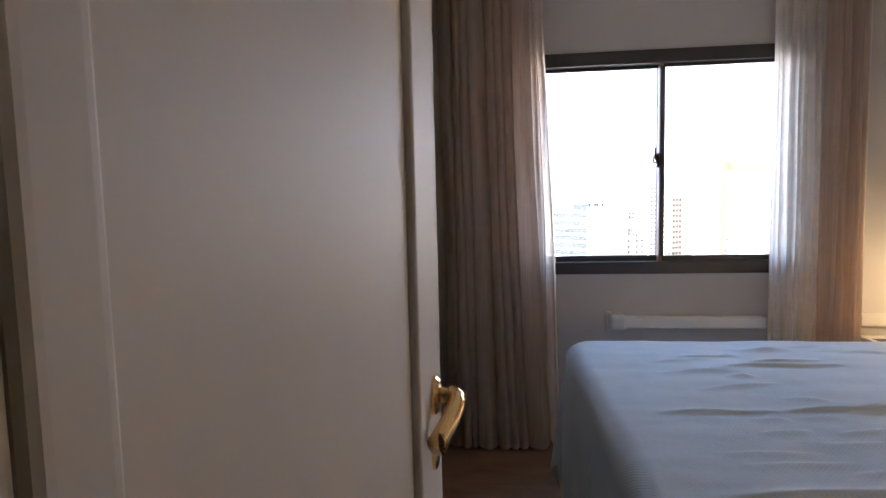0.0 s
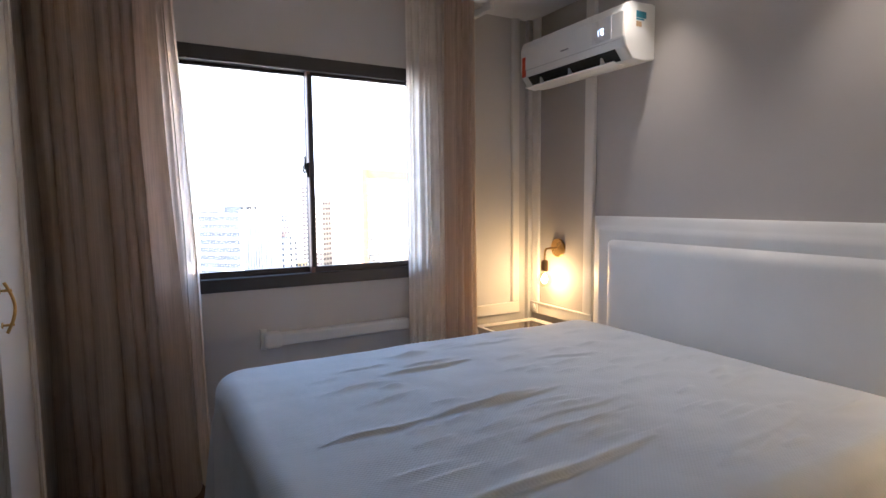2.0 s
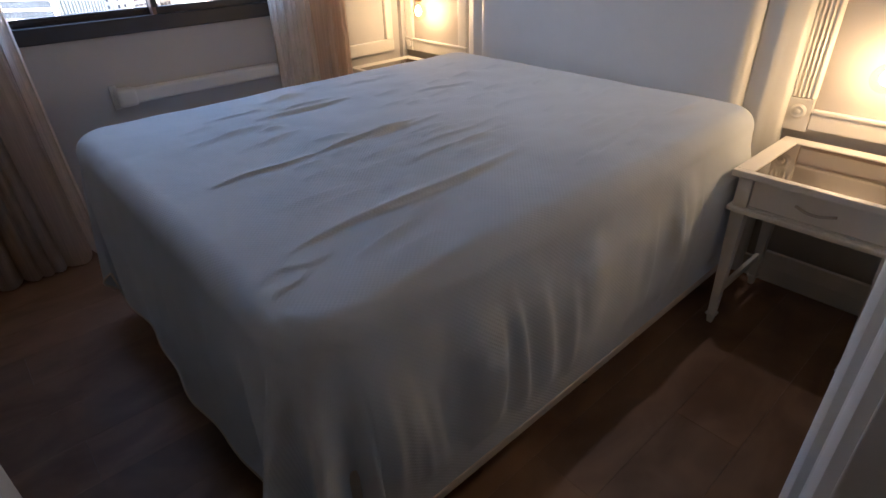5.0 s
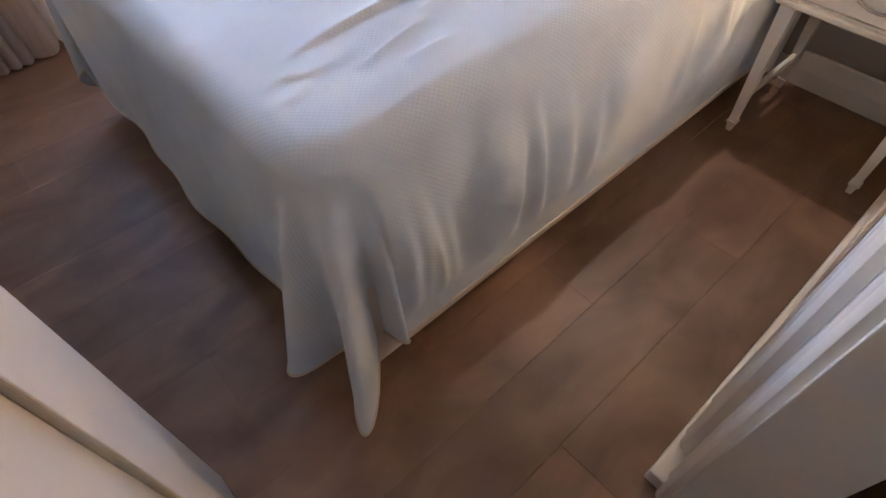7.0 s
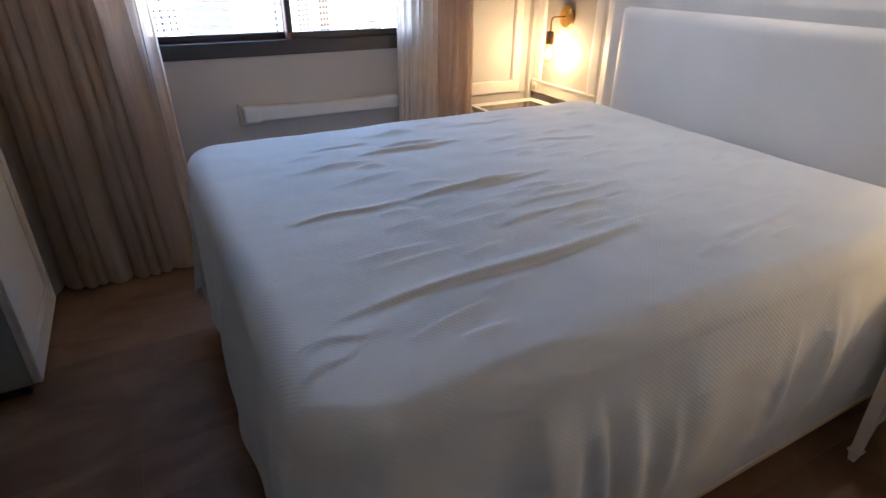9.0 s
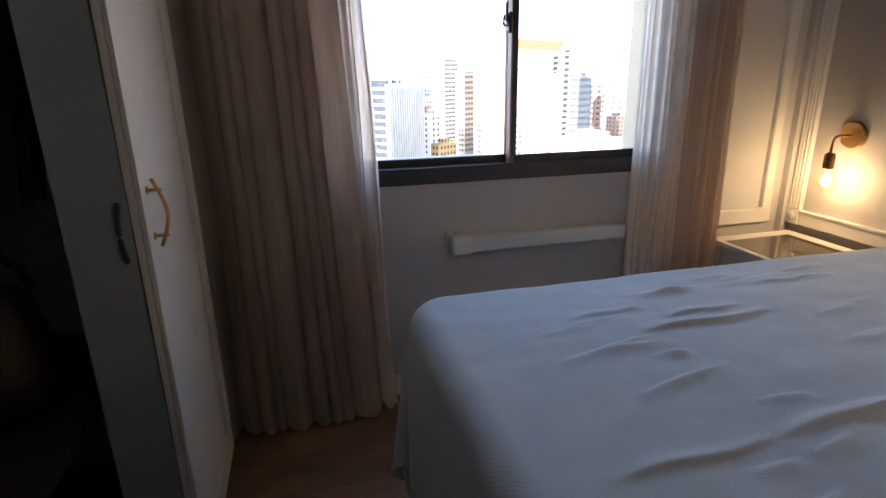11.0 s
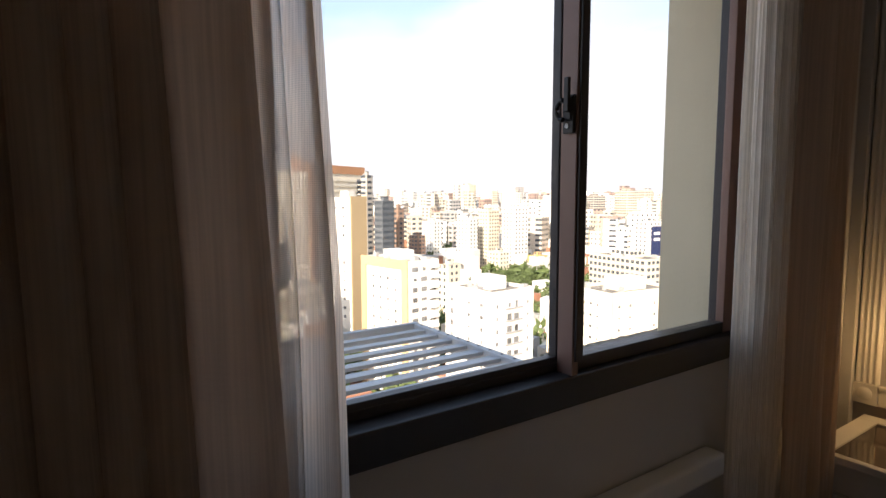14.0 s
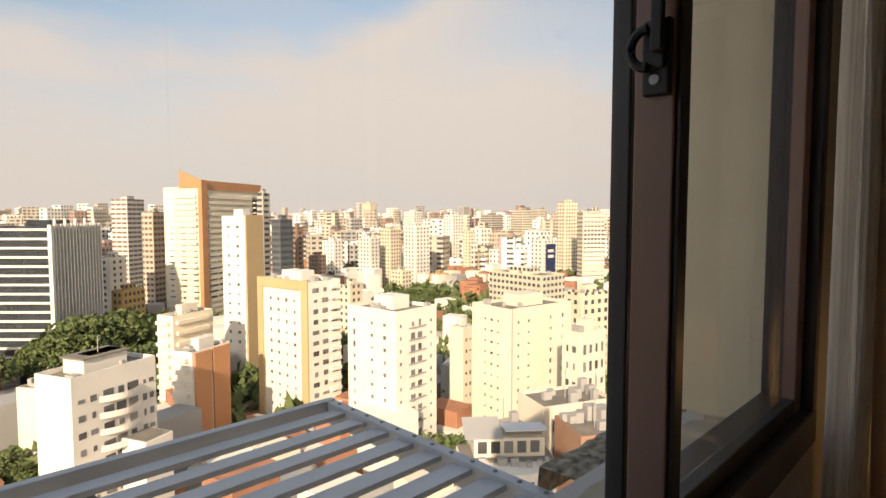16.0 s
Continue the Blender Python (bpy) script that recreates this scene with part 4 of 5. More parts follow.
d2 = framed_door("wardrobe_door", -2.560, -0.845, -0.262, 0.05, 2.135, wd)
bow_handle(d2, -2.554, -0.80, 1.045)
framed_door("upper_door", -2.560, -0.845, -0.262, 2.150, H - 0.01, wd)
# reflection of the door handle, shaped as a dark bar on the panel
part("handle_reflection", tube(bmesh.new(), [(-2.603 - 0.004 * math.sin(math.pi * k / 10), -0.8425 - 0.012 * math.sin(math.pi * k / 10), 0.95 + 0.013 * k) for k in range(11)], 0.005, 8), M_ANOD, wd, "dark bar for the handle's reflection on the panel's edge")
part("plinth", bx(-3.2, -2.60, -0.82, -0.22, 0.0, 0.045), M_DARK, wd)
# closet: rail with hanging garments, low shelf, bag
part("closet_header", bx(-2.68, -2.62, -2.20, -0.844, 2.15, H), M_TRIM, kind="structure")
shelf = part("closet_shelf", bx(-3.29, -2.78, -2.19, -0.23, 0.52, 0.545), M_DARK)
tagged(shelf, "low shelf inside the open closet, darkened for the shade there", "shelf")
crail = part("closet_rail", cyl(bmesh.new(), (-3.0, -2.2, 2.0), (-3.0, -0.216, 2.0), 0.012, n=12), M_STEEL)
tagged(crail, "steel hanging rail inside the open closet", "rail")
for k in range(5):
    y = -0.42 - 0.085 * k
    g = sheet(lambda u, v, k=k, y=y: Vector((-3.22 + 0.44 * u * (0.75 + 0.25 * v if v < 0.85 else 1 - (v - 0.85) * 4.5) + 0.03 * v, y + 0.014 * math.sin(u * 17 + k) * (1.2 - v), 1.02 + 0.96 * v)), 20, 14)
    ob = part("hanging_garment", g, M_GARMENT, None, smooth=True)
    tagged(ob, "dark grey garment hanging from the closet rail", "garment", "hanging garments")
bag = empty("bag", (-2.98, -0.72, 0.546), "dark brown soft leather bag lying on the closet shelf", "bag", rz=35)


def blob(rx, ry, rz_, sd):
    bm = bmesh.new()
    bmesh.ops.create_uvsphere(bm, u_segments=28, v_segments=16, radius=1)
    for v in bm.verts:
        c = v.co
        c.z = max(c.z, -0.75)
        k = 1 + 0.10 * noise.noise(c * 2.1 + Vector((sd, 0, 0)))
        v.co = Vector((c.x * rx * k, c.y * ry * k, (c.z + 0.75) * rz_ * k))
    return bm


part("bag_body", blob(0.15, 0.11, 0.20, 2), M_BAG, bag, smooth=True)
part("bag_strap", tube(bmesh.new(), [(0.12 * math.cos(a), 0.0, 0.30 + 0.12 * math.sin(a)) for a in [radians(k) for k in range(0, 181, 15)]], 0.010, 8), M_BAG, bag, smooth=True)

# ---- entry door, open against the closet pier ----
door = empty("door_1", (-2.395, -2.864, 0.008), "", "", kind="structure", rz=0)
DX0, DX1, DY1 = 0.018, 0.053, 0.724
leaf = part("door_leaf", bx(DX0, DX1 - 0.004, -0.13, DY1, 0, 2.09, 0.002), M_DOOR, door)
fr = bmesh.new()
for a0, a1, b0, b1 in ((-0.13, -0.022, 0, 2.09), (DY1 - 0.178, DY1, 0, 2.09), (-0.022, DY1 - 0.178, 0, 0.16), (-0.022, DY1 - 0.178, 1.98, 2.09)):
    box(fr, DX1 - 0.0042, DX1 + 0.004, a0, a1, b0, b1, 0.002)
part("door_frame_rails", fr, M_DOOR, door)
bd = bmesh.new()
for a0, a1, b0, b1 in ((-0.0215, 0.008, 0.1605, 1.9795), (DY1 - 0.224, DY1 - 0.1785, 0.1605, 1.9795), (0.008, DY1 - 0.224, 0.1605, 0.198), (0.008, DY1 - 0.224, 1.942, 1.9795)):
    box(bd, DX1 - 0.0060, DX1 + 0.007, a0, a1, b0, b1, 0.006, 4)
part("door_moulding", bd, M_DOOR, door)
KY, KZ = DY1 - 0.090, 1.032
hd = lathe(bmesh.new(), (DX1 + 0.004, KY, KZ), [(0.027, 0), (0.027, 0.005), (0.022, 0.010), (0.012, 0.012), (0.011, 0.032)], 28, "X")
part("door_handle_rose", hd, M_GOLD, door, smooth=False)
hl = bmesh.new()
tube(hl, [(DX1 + 0.030, KY, KZ), (DX1 + 0.034, KY - 0.002, KZ), (DX1 + 0.040, KY - 0.012, KZ - 0.002), (DX1 + 0.039, KY - 0.030, KZ - 0.008), (DX1 + 0.032, KY - 0.060, KZ - 0.016), (DX1 + 0.024, KY - 0.088, KZ - 0.024), (DX1 + 0.020, KY - 0.102, KZ - 0.028)], 0.0125, 14, 1.2)
part("door_handle_lever", hl, M_GOLD, door, smooth=True)
kp = lathe(bmesh.new(), (DX1 + 0.004, KY - 0.004, KZ - 0.085), [(0.021, 0), (0.021, 0.004), (0.016, 0.007), (0.004, 0.008)], 24, "X")
part("door_key_plate", kp, M_GOLD, door)
for z in (0.25, 1.05, 1.85):
    part("hinge", cyl(bmesh.new(), (0.010, -0.125, z), (0.010, -0.125, z + 0.08), 0.006, n=10), M_GOLD, door)

# casing round the doorway: ribbed architraves
def architrave(x0, x1, y, sgn):
    def fn(u, v):
        x = x0 + u * (x1 - x0)
        r = 0.012 + 0.012 * abs(math.sin(u * math.pi * 3.0)) ** 0.6 + 0.008 * math.sin(math.pi * u)
        if u < 0.02 or u > 0.98:
            r = 0
        return Vector((x, y + sgn * r, v * 2.20))
    return sheet(fn, 60, 1)


part("trim_architrave", architrave(-1.66, -1.565, -2.84, 1), M_TRIM, kind="structure")
part("trim_architrave", architrave(-1.552, -1.452, -2.812, 1), M_TRIM, kind="structure")
part("trim_architrave", architrave(-1.438, -1.352, -2.812, 1), M_TRIM, kind="structure")
part("door_jamb_lining", bx(-1.560, -1.346, -2.838, -2.813, 0, 2.20), M_TRIM, kind="structure")
part("door_jamb_lining", bx(-1.672, -1.655, -2.965, -2.835, 0, 2.12, 0.002), M_TRIM, kind="structure")
# hinge-side lining takes the shade grey, the other linings stay white
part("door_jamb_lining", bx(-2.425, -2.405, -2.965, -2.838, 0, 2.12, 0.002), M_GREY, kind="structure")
part("door_jamb_lining", bx(-2.405, -1.672, -2.965, -2.838, 2.10, 2.12, 0.002), M_TRIM, kind="structure")
part("baseboard", bx(-1.64, -0.04, -2.84, -2.775, 0, 0.05, 0.006), M_TRIM, kind="structure")

# fitted cupboard in the entry wall
cup = empty("cupboard", (0, 0, 0), "white fitted cupboard with two tall framed doors, beside the entry", "cupboard")
for x0, x1 in ((-1.340, -0.945), (-0.925, -0.045)):
    d = part("cupboard_door", bx(x0, x1, -2.838, -2.806, 0.055, H - 0.03, 0.002), M_TRIM, cup)
    f = bmesh.new()
    for a0, a1, b0, b1 in ((x0, x0 + 0.07, 0.055, H - 0.03), (x1 - 0.07, x1, 0.055, H - 0.03), (x0 + 0.07, x1 - 0.07, 0.055, 0.14), (x0 + 0.07, x1 - 0.07, H - 0.12, H - 0.03)):
        box(f, a0, a1, -2.8058, -2.792, b0, b1, 0.004, 3)
    part("frame", f, M_TRIM, d)
# near-black strip in place of the shade between the two doors
part("gap_shade_strip", bx(-0.944, -0.926, -2.838, -2.812, 0.055, H - 0.03), M_DARK, cup)

# ---- louvred steel cover outside, under the window ----
lou = empty("louvred_cover", (0, 0, 0), "blue-grey steel louvred cover fixed outside below the window", "louvred cover")
LX0, LX1, LY0, LY1, LZ = -3.2, -1.225, 0.235, 0.905, 0.885
part("edge_bar", bx(LX1 - 0.012, LX1 + 0.012, LY0, LY1, LZ - 0.05, LZ + 0.004, 0.002), M_STEEL, lou)
part("edge_bar", bx(LX0, LX1 + 0.012, LY1, LY1 + 0.022, LZ - 0.05, LZ + 0.006, 0.002), M_STEEL, lou)
part("edge_bar", bx(LX0, LX1, LY0 - 0.012, LY0, LZ - 0.05, LZ), M_STEEL, lou)
NS = 8
for k in range(NS):
    y = LY0 + 0.01 + (LY1 - LY0 - 0.02) * (k + 0.5) / NS
    b_ = box(bmesh.new(), LX0, LX1 - 0.013, -0.026, 0.026, -0.0015, 0.0015)
    box(b_, LX0, LX1 - 0.013, -0.028, -0.0262, -0.009, 0.0015)
    bmesh.ops.rotate(b_, verts=b_.verts, cent=(0, 0, 0), matrix=Matrix.Rotation(radians(-7), 3, "X"))
    bmesh.ops.translate(b_, verts=b_.verts, vec=(0, y, LZ - 0.008))
    part("slat", b_, M_STEEL, lou)
# cross bars, rivets and brackets wear the steel tone darkened for shade
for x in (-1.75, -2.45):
    part("cross_bar", bx(x - 0.006, x + 0.006, LY0, LY1, LZ - 0.048, LZ - 0.034), M_STEEL_SHADE, lou)
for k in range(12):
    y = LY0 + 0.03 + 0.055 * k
    part("rivet", lathe(bmesh.new(), (LX1, y, LZ + 0.004), [(0.005, 0), (0.004, 0.002), (0.001, 0.003)], 8), M_STEEL_SHADE, lou)
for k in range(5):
    part("bracket", bx(LX0 + 0.4 * k, LX0 + 0.4 * k + 0.02, 0.221, 0.36, LZ - 0.11, LZ - 0.051), M_STEEL_SHADE, lou)

# ---- the city ----
GZ = -62.0
gm = mat("city_ground", (0.22, 0.20, 0.17), 0.95, vary=0.3, scale=0.02, bump=0)
ground = part("ground", bx(-4000, 4500, -200, 4500, GZ - 1, GZ), gm, kind="structure")
M_CW = mat("city_white", (0.72, 0.68, 0.60), 0.85, vary=0.06, scale=0.15, bump=0.1, grain=2)
M_CC = mat("city_cream", (0.70, 0.63, 0.50), 0.85, vary=0.06, scale=0.15, bump=0.1, grain=2)
M_CO = mat("city_orange", (0.48, 0.24, 0.115), 0.8, vary=0.06, scale=0.15, bump=0.1, grain=2)
M_CY = mat("city_yellow", (0.50, 0.36, 0.19), 0.85, vary=0.06, scale=0.15, bump=0.1, grain=2)
M_CG = mat("city_grey", (0.36, 0.35, 0.33), 0.85, vary=0.1, scale=0.15, bump=0.1, grain=2)
M_CD = mat("city_dark_glass", (0.035, 0.042, 0.05), 0.25, vary=0.2, scale=0.2, bump=0)
M_CB = mat("city_brown", (0.20, 0.13, 0.10), 0.85, vary=0.1, scale=0.2, bump=0)
M_BRK = mat("faded_brick", (0.33, 0.19, 0.12), 0.9, vary=0.12, scale=0.4, bump=0.1, grain=3)
M_CR = mat("roof_felt", (0.20, 0.18, 0.15), 0.95, vary=0.25, scale=0.4, bump=0.1, grain=3)
M_WIN = mat("far_window", (0.14, 0.14, 0.135), 0.3, vary=0.2, scale=0.5, bump=0, each=0.6)
F_BEIGE = facade_mat("facade_beige", (0.60, 0.54, 0.42), storey=3.1, bay=2.9, mortar=0.35)
F_BAND = facade_mat("facade_banded", (0.66, 0.61, 0.53), (0.16, 0.12, 0.10), storey=3.1, bay=4.2, mortar=0.12)
F_TAWNY = facade_mat("facade_tawny", (0.50, 0.42, 0.33), (0.12, 0.09, 0.08), storey=3.0, bay=2.6, mortar=0.25)
F_GREY = facade_mat("facade_grey", (0.42, 0.38, 0.32), storey=3.0, bay=4.2, mortar=0.18)
F_WHITE = facade_mat("facade_white", (0.70, 0.67, 0.60), storey=3.0, bay=3.6, mortar=0.62)
F_CREAM = facade_mat("facade_cream", (0.64, 0.56, 0.42), storey=3.0, bay=3.0, mortar=0.55)
F_BROWN = facade_mat("facade_brown", (0.26, 0.17, 0.12), storey=3.0, bay=3.4, mortar=0.4)
F_DARK = facade_mat("facade_dark", (0.12, 0.13, 0.14), storey=3.2, bay=6, mortar=0.1)
F_OCHRE = facade_mat("facade_ochre", (0.56, 0.36, 0.14), storey=3.2, bay=2.4, mortar=0.45)


def building(label, x, y, ang, wr, wl_, ztop, walls, parapet=0.9, roofhouse=True):
    """A tower with its near corner at x, y: its right face runs along local x, its left face along local y."""
    b = empty("apartment_building", (x, y, GZ), label, "building", "city buildings", rz=ang)
    wr, wl_ = max(wr, 4), max(wl_, 4)
    h = ztop - GZ
    part("wall", bx(0, wr, 0, wl_, 0, h - parapet), walls, b)
    p = bmesh.new()
    t = 0.25
    for a in ((0, wr, 0, t), (0, wr, wl_ - t, wl_), (0, t, t, wl_ - t), (wr - t, wr, t, wl_ - t)):
        box(p, *a, h - parapet, h)
    part("parapet", p, walls, b)
    part("roof", bx(t, wr - t, t, wl_ - t, h - parapet, h - parapet + 0.06), M_CR, b)
    if roofhouse:
        part("roof_house", bx(wr * 0.35, wr * 0.75, wl_ * 0.35, wl_ * 0.75, h - parapet + 0.06, h + 2.2), walls, b)
    rr = random.Random(int(x * 7 + y))
    cl = bmesh.new()
    for _ in range(7):
        a, c, w = rr.uniform(0.06, 0.85) * wr, rr.uniform(0.06, 0.85) * wl_, rr.uniform(0.5, 1.8)
        box(cl, a, min(a + w, wr - 0.3), c, min(c + w * rr.uniform(0.5, 1.5), wl_ - 0.3), h - parapet + 0.06, h - parapet + rr.uniform(0.5, 1.9))
    cyl(cl, (wr * 0.5, wl_ * 0.5, h - parapet), (wr * 0.5, wl_ * 0.5, h + rr.uniform(2.5, 6)), 0.08, n=5)
    tagged(part("roof_plant", cl, M_CG, b), kind="stuff")
    b["h"] = h
    return b


WMESH = {}
WR = random.Random(21)


def windows(b, face, a0, a1, cols, z0, z1, rows, w, hh, width_r, m=None):
    """Recessed-looking windows as thin boxes, all alike, on the right ('r') or left ('l') face."""
    key = (w, hh, face, (m or M_WIN).name)
    for i in range(cols):
        for j in range(rows):
            a = a0 + (a1 - a0) * (i + 0.5) / cols
            z = z0 + (z1 - z0) * (j + 0.5) / rows
            if key not in WMESH:
                bm = bx(-w / 2, w / 2, -0.05, 0.03, -hh / 2, hh / 2) if face == "r" else bx(-0.05, 0.03, -w / 2, w / 2, -hh / 2, hh / 2)
                ob = part("window", bm, m or M_WIN, b)
                WMESH[key] = ob.data
            else:
                ob = new("window", WMESH[key])
                ob.parent = b
            ob.location = (a, -0.02, z) if face == "r" else (-0.02, a, z)
            k = WR.choice((0.55, 0.8, 1.0, 1.0, 1.0, 1.15))      # blinds half down, shutters half shut
            ob.scale = (k, 1, WR.choice((0.6, 0.85, 1.0, 1.0))) if face == "r" else (1, k, WR.choice((0.6, 0.85, 1.0, 1.0)))


def slabs(b, face, a0, a1, z0, z1, rows, out, th, m, name="balcony"):
    bm = bmesh.new()
    for j in range(rows):
        z = z0 + (z1 - z0) * (j + 0.5) / rows
        if face == "r":
            box(bm, a0, a1, -out, 0.0, z, z + th)
        else:
            box(bm, -out, 0.0, a0, a1, z, z + th)
    ob = part(name, bm, m, b)
    tagged(ob, kind="stuff")
    return ob


CITY = {}
for nm, x, y, ang, wr, wl_, zt, wm in (
        ("fins", 37.0, 246.7, 46, 29.9, 22.0, -2.6, M_CD), ("banded", 104.4, 406.1, 35, 15.8, 11.9, 12.2, F_BAND), ("banded2", 92.9, 315.8, 33, 9.4, 7.0, 3.2, F_TAWNY),
        ("orange", 104.8, 280.1, 29, 49.5, 23.1, 15.5, M_CC), ("orange_side", 132.5, 270.2, 24, 5.3, 4, 13.0, F_GREY), ("slim", 77.3, 172.4, 25, 9.0, 9.2, 1.2, M_CW),
        ("framed", 74.5, 128.8, 9, 11.5, 21.9, -16.5, M_CW), ("white", 74.5, 92.2, 5, 13.5, 16.4, -19.8, M_CW), ("cream", 99.9, 80.5, -7, 22.0, 13.9, -20.9, M_CC),
        ("yellow", 107.1, 102.7, 3, 4.4, 5, -29.6, M_CC), ("striped", 100.6, 62.1, -9, 8.7, 5, -23.8, M_CC), ("balcony", 17.0, 108.1, 25, 16.9, 9, -26.0, M_CW),
        ("tan", 45.1, 131.6, 25, 12.4, 6, -30.8, M_CW), ("tanback", 49.3, 156.6, 22, 13.9, 6, -26.0, M_CC), ("mid_or", 66.2, 271.3, 31, 12.7, 6, -32.0, F_OCHRE),
        ("mid_wh", 66.3, 291.9, 32, 9.9, 5.7, -18.2, F_WHITE), ("dark", 138.9, 264.6, 17, 9.1, 6.1, -0.7, F_DARK), ("dark2", 161.2, 286.6, 15, 5.0, 4.5, -5.5, F_BROWN),
        ("rt1", 357.4, 217.1, -29, 18.0, 8.3, 4.1, F_BEIGE), ("rt2", 392.4, 255.4, -12, 14.6, 9.3, 12.4, F_CREAM), ("screen", 325.3, 229.8, -5, 15.2, 11.7, -16.3, F_WHITE),
        ("low", 210.5, 149.7, -5, 16.8, 35.1, -26.8, F_BEIGE), ("r520", 151.9, 93.2, -14, 12.8, 7.7, -23.6, F_CREAM), ("a", 256.7, 343.2, 8, 10.6, 14.4, -16.5, F_WHITE),
        ("b", 281.4, 349.4, 6, 12.6, 11.9, -9.5, F_CREAM), ("c", 277.2, 313.6, 3, 15.6, 13.0, -6.7, F_WHITE), ("d", 368.8, 364.4, 0, 15.4, 11.5, 2.1, F_WHITE),
        ("e", 364.5, 339.9, -2, 8.8, 5.8, -13.3, F_CREAM), ("f", 244.9, 376.0, 12, 10.3, 12.8, -19.0, F_WHITE), ("g", 218.7, 357.1, 13, 8.3, 10.0, -28.5, F_BROWN),
        ("h", 275.9, 287.5, 1, 11.9, 8.9, -41.5, F_OCHRE), ("i", 243.3, 290.0, 5, 10.1, 11.2, -37.2, F_CREAM), ("j", 555.5, 423.2, -8, 17.2, 20.4, 8.1, F_BEIGE),
        ("k", 135.2, 196.7, 10, 7.7, 6.2, -28.9, F_CREAM), ("l", 428.6, 486.7, 4, 15.3, 16.3, 5.6, F_WHITE), ("m", 546.2, 466.5, -5, 21.2, 21.2, 2.4, F_GREY), ("n", 479.4, 638.8, 8, 15.1, 17.4, 18.7, F_CREAM)):
    lab = {"orange": "tall cream apartment tower with an orange stripe and crown", "slim": "slim white tower with a yellow flank before the cream tower",
           "framed": "white apartment block with a yellow framed gable", "white": "white apartment block with small square windows, below the window",
           "cream": "broad cream apartment block with rows of small windows", "balcony": "white block with curved balconies, behind trees",
           "tan": "narrow white and orange block with side balconies", "fins": "dark office block with pale floor bands and upright fins"}.get(nm)
    if not lab:
        lab = {M_CC.name: "cream apartment block in the city below", "facade_grey": "grey-brown apartment tower with dark window bands", "facade_banded": "pale apartment tower with dark window bands", "facade_tawny": "tawny apartment tower with small dark windows", "facade_dark": "dark glass office tower among pale blocks",
               "facade_brown": "brown brick tower in the city", "facade_ochre": "ochre mid-rise block in the city", "facade_beige": "beige tower with regular window bays", "facade_white": "white apartment tower in the distance",
               "facade_cream": "cream apartment tower in the distance"}[wm.name]
    CITY[nm] = building(lab, x, y, ang, wr, wl_, zt, wm)

b = CITY["orange"]
hh = b["h"]
part("stripe", bx(-1.4, 2.6, -1.4, 0.9, 0, hh + 3.5), M_CO, b, "orange stripe up the corner")
part("crown", bx(2.8, 49, -0.5, 3, hh - 1.2, hh + 3.4), M_CO, b, "orange crown wall")
cr = bmesh.new()
vs = [cr.verts.new(p) for p in ((-0.3, 0, hh - 0.5), (-0.3, 13, hh - 0.5), (-0.3, 13, hh + 8.5), (-0.3, 0, hh + 3.5), (0.6, 0, hh - 0.5), (0.6, 13, hh - 0.5), (0.6, 13, hh + 8.5), (0.6, 0, hh + 3.5))]
for f in ((0, 1, 2, 3), (7, 6, 5, 4), (0, 3, 7, 4), (3, 2, 6, 7), (2, 1, 5, 6)):
    cr.faces.new([vs[i] for i in f])
part("crown_sail", cr, M_CO, b)
slabs(b, "r", 4, 40, 0, hh - 4, 25, 1.0, 1.7, M_CC, "balcony_rows")
slabs(b, "l", 3.0, 15, 0, hh - 4, 25, 0.8, 1.6, M_CC, "balcony_rows")
slabs(b, "l", 16.5, 22, 0, hh - 4, 25, 0.3, 2.2, M_CW, "balcony_rows")
slabs(b, "r", 41.5, 49, 0, hh - 6, 25, 1.6, 0.8, M_CC, "end_balconies")
# near-black slab, proud of the wall, colours in the end balconies' shade
part("end_recess_shade", bx(41, 49.6, -0.2, 6, 0, hh - 5), M_CD, b, "dark slab painted as the shade behind the end balconies")
windows(b, "r", 4, 48, 6, 20, hh - 3, 18, 5.6, 1.5, 49)
windows(b, "l", 0.5, 22.5, 3, 20, hh - 3, 18, 3.2, 1.5, 23)
b = CITY["fins"]
hh = b["h"]
slabs(b, "l", 0, 22, 8, hh, 15, 0.6, 0.85, M_CW, "floor_bands")
part("corner_pier", bx(-0.8, 0.6, -0.8, 0.6, 0, hh + 0.5), M_CW, b)
fb = bmesh.new()
for k in range(15):
    box(fb, 1.4 + k * 1.95, 1.9 + k * 1.95, -0.9, 0, 3, hh + (0.8 if k % 3 else 2.8))
for k in range(40):
    a, z = 1.9 + (k * 5 % 14) * 1.95, 8 + (k * 7 % 17) * 3.1
    box(fb, a, a + 1.4, -0.3, 0, z, z + 0.5)
tagged(part("facade_fins", fb, M_CW, b), kind="stuff")
b = CITY["slim"]
hh = b["h"]
part("yellow_flank", bx(0.4, 8.9, -0.3, 0, 0, hh + 0.3), M_CY, b, "yellow flank")
windows(b, "l", 1, 8.4, 2, 20, hh - 2, 13, 1.0, 1.0, 9)
windows(b, "r", 3, 7, 1, 20, hh - 2, 13, 0.9, 0.9, 9)
b = CITY["framed"]
hh = b["h"]
fm = bmesh.new()
box(fm, -0.5, 0, 19.6, 21.9, 0, hh + 0.3)
box(fm, -0.5, 0, 0.0, 2.6, 0, hh + 0.3)
box(fm, -0.5, 0, 2.6, 19.6, hh - 2.4, hh + 0.3)
part("gable_frame", fm, M_CY, b, "yellow frame round the gable")
windows(b, "l", 4, 18, 4, 8, hh - 4, 11, 0.9, 1.0, 21)
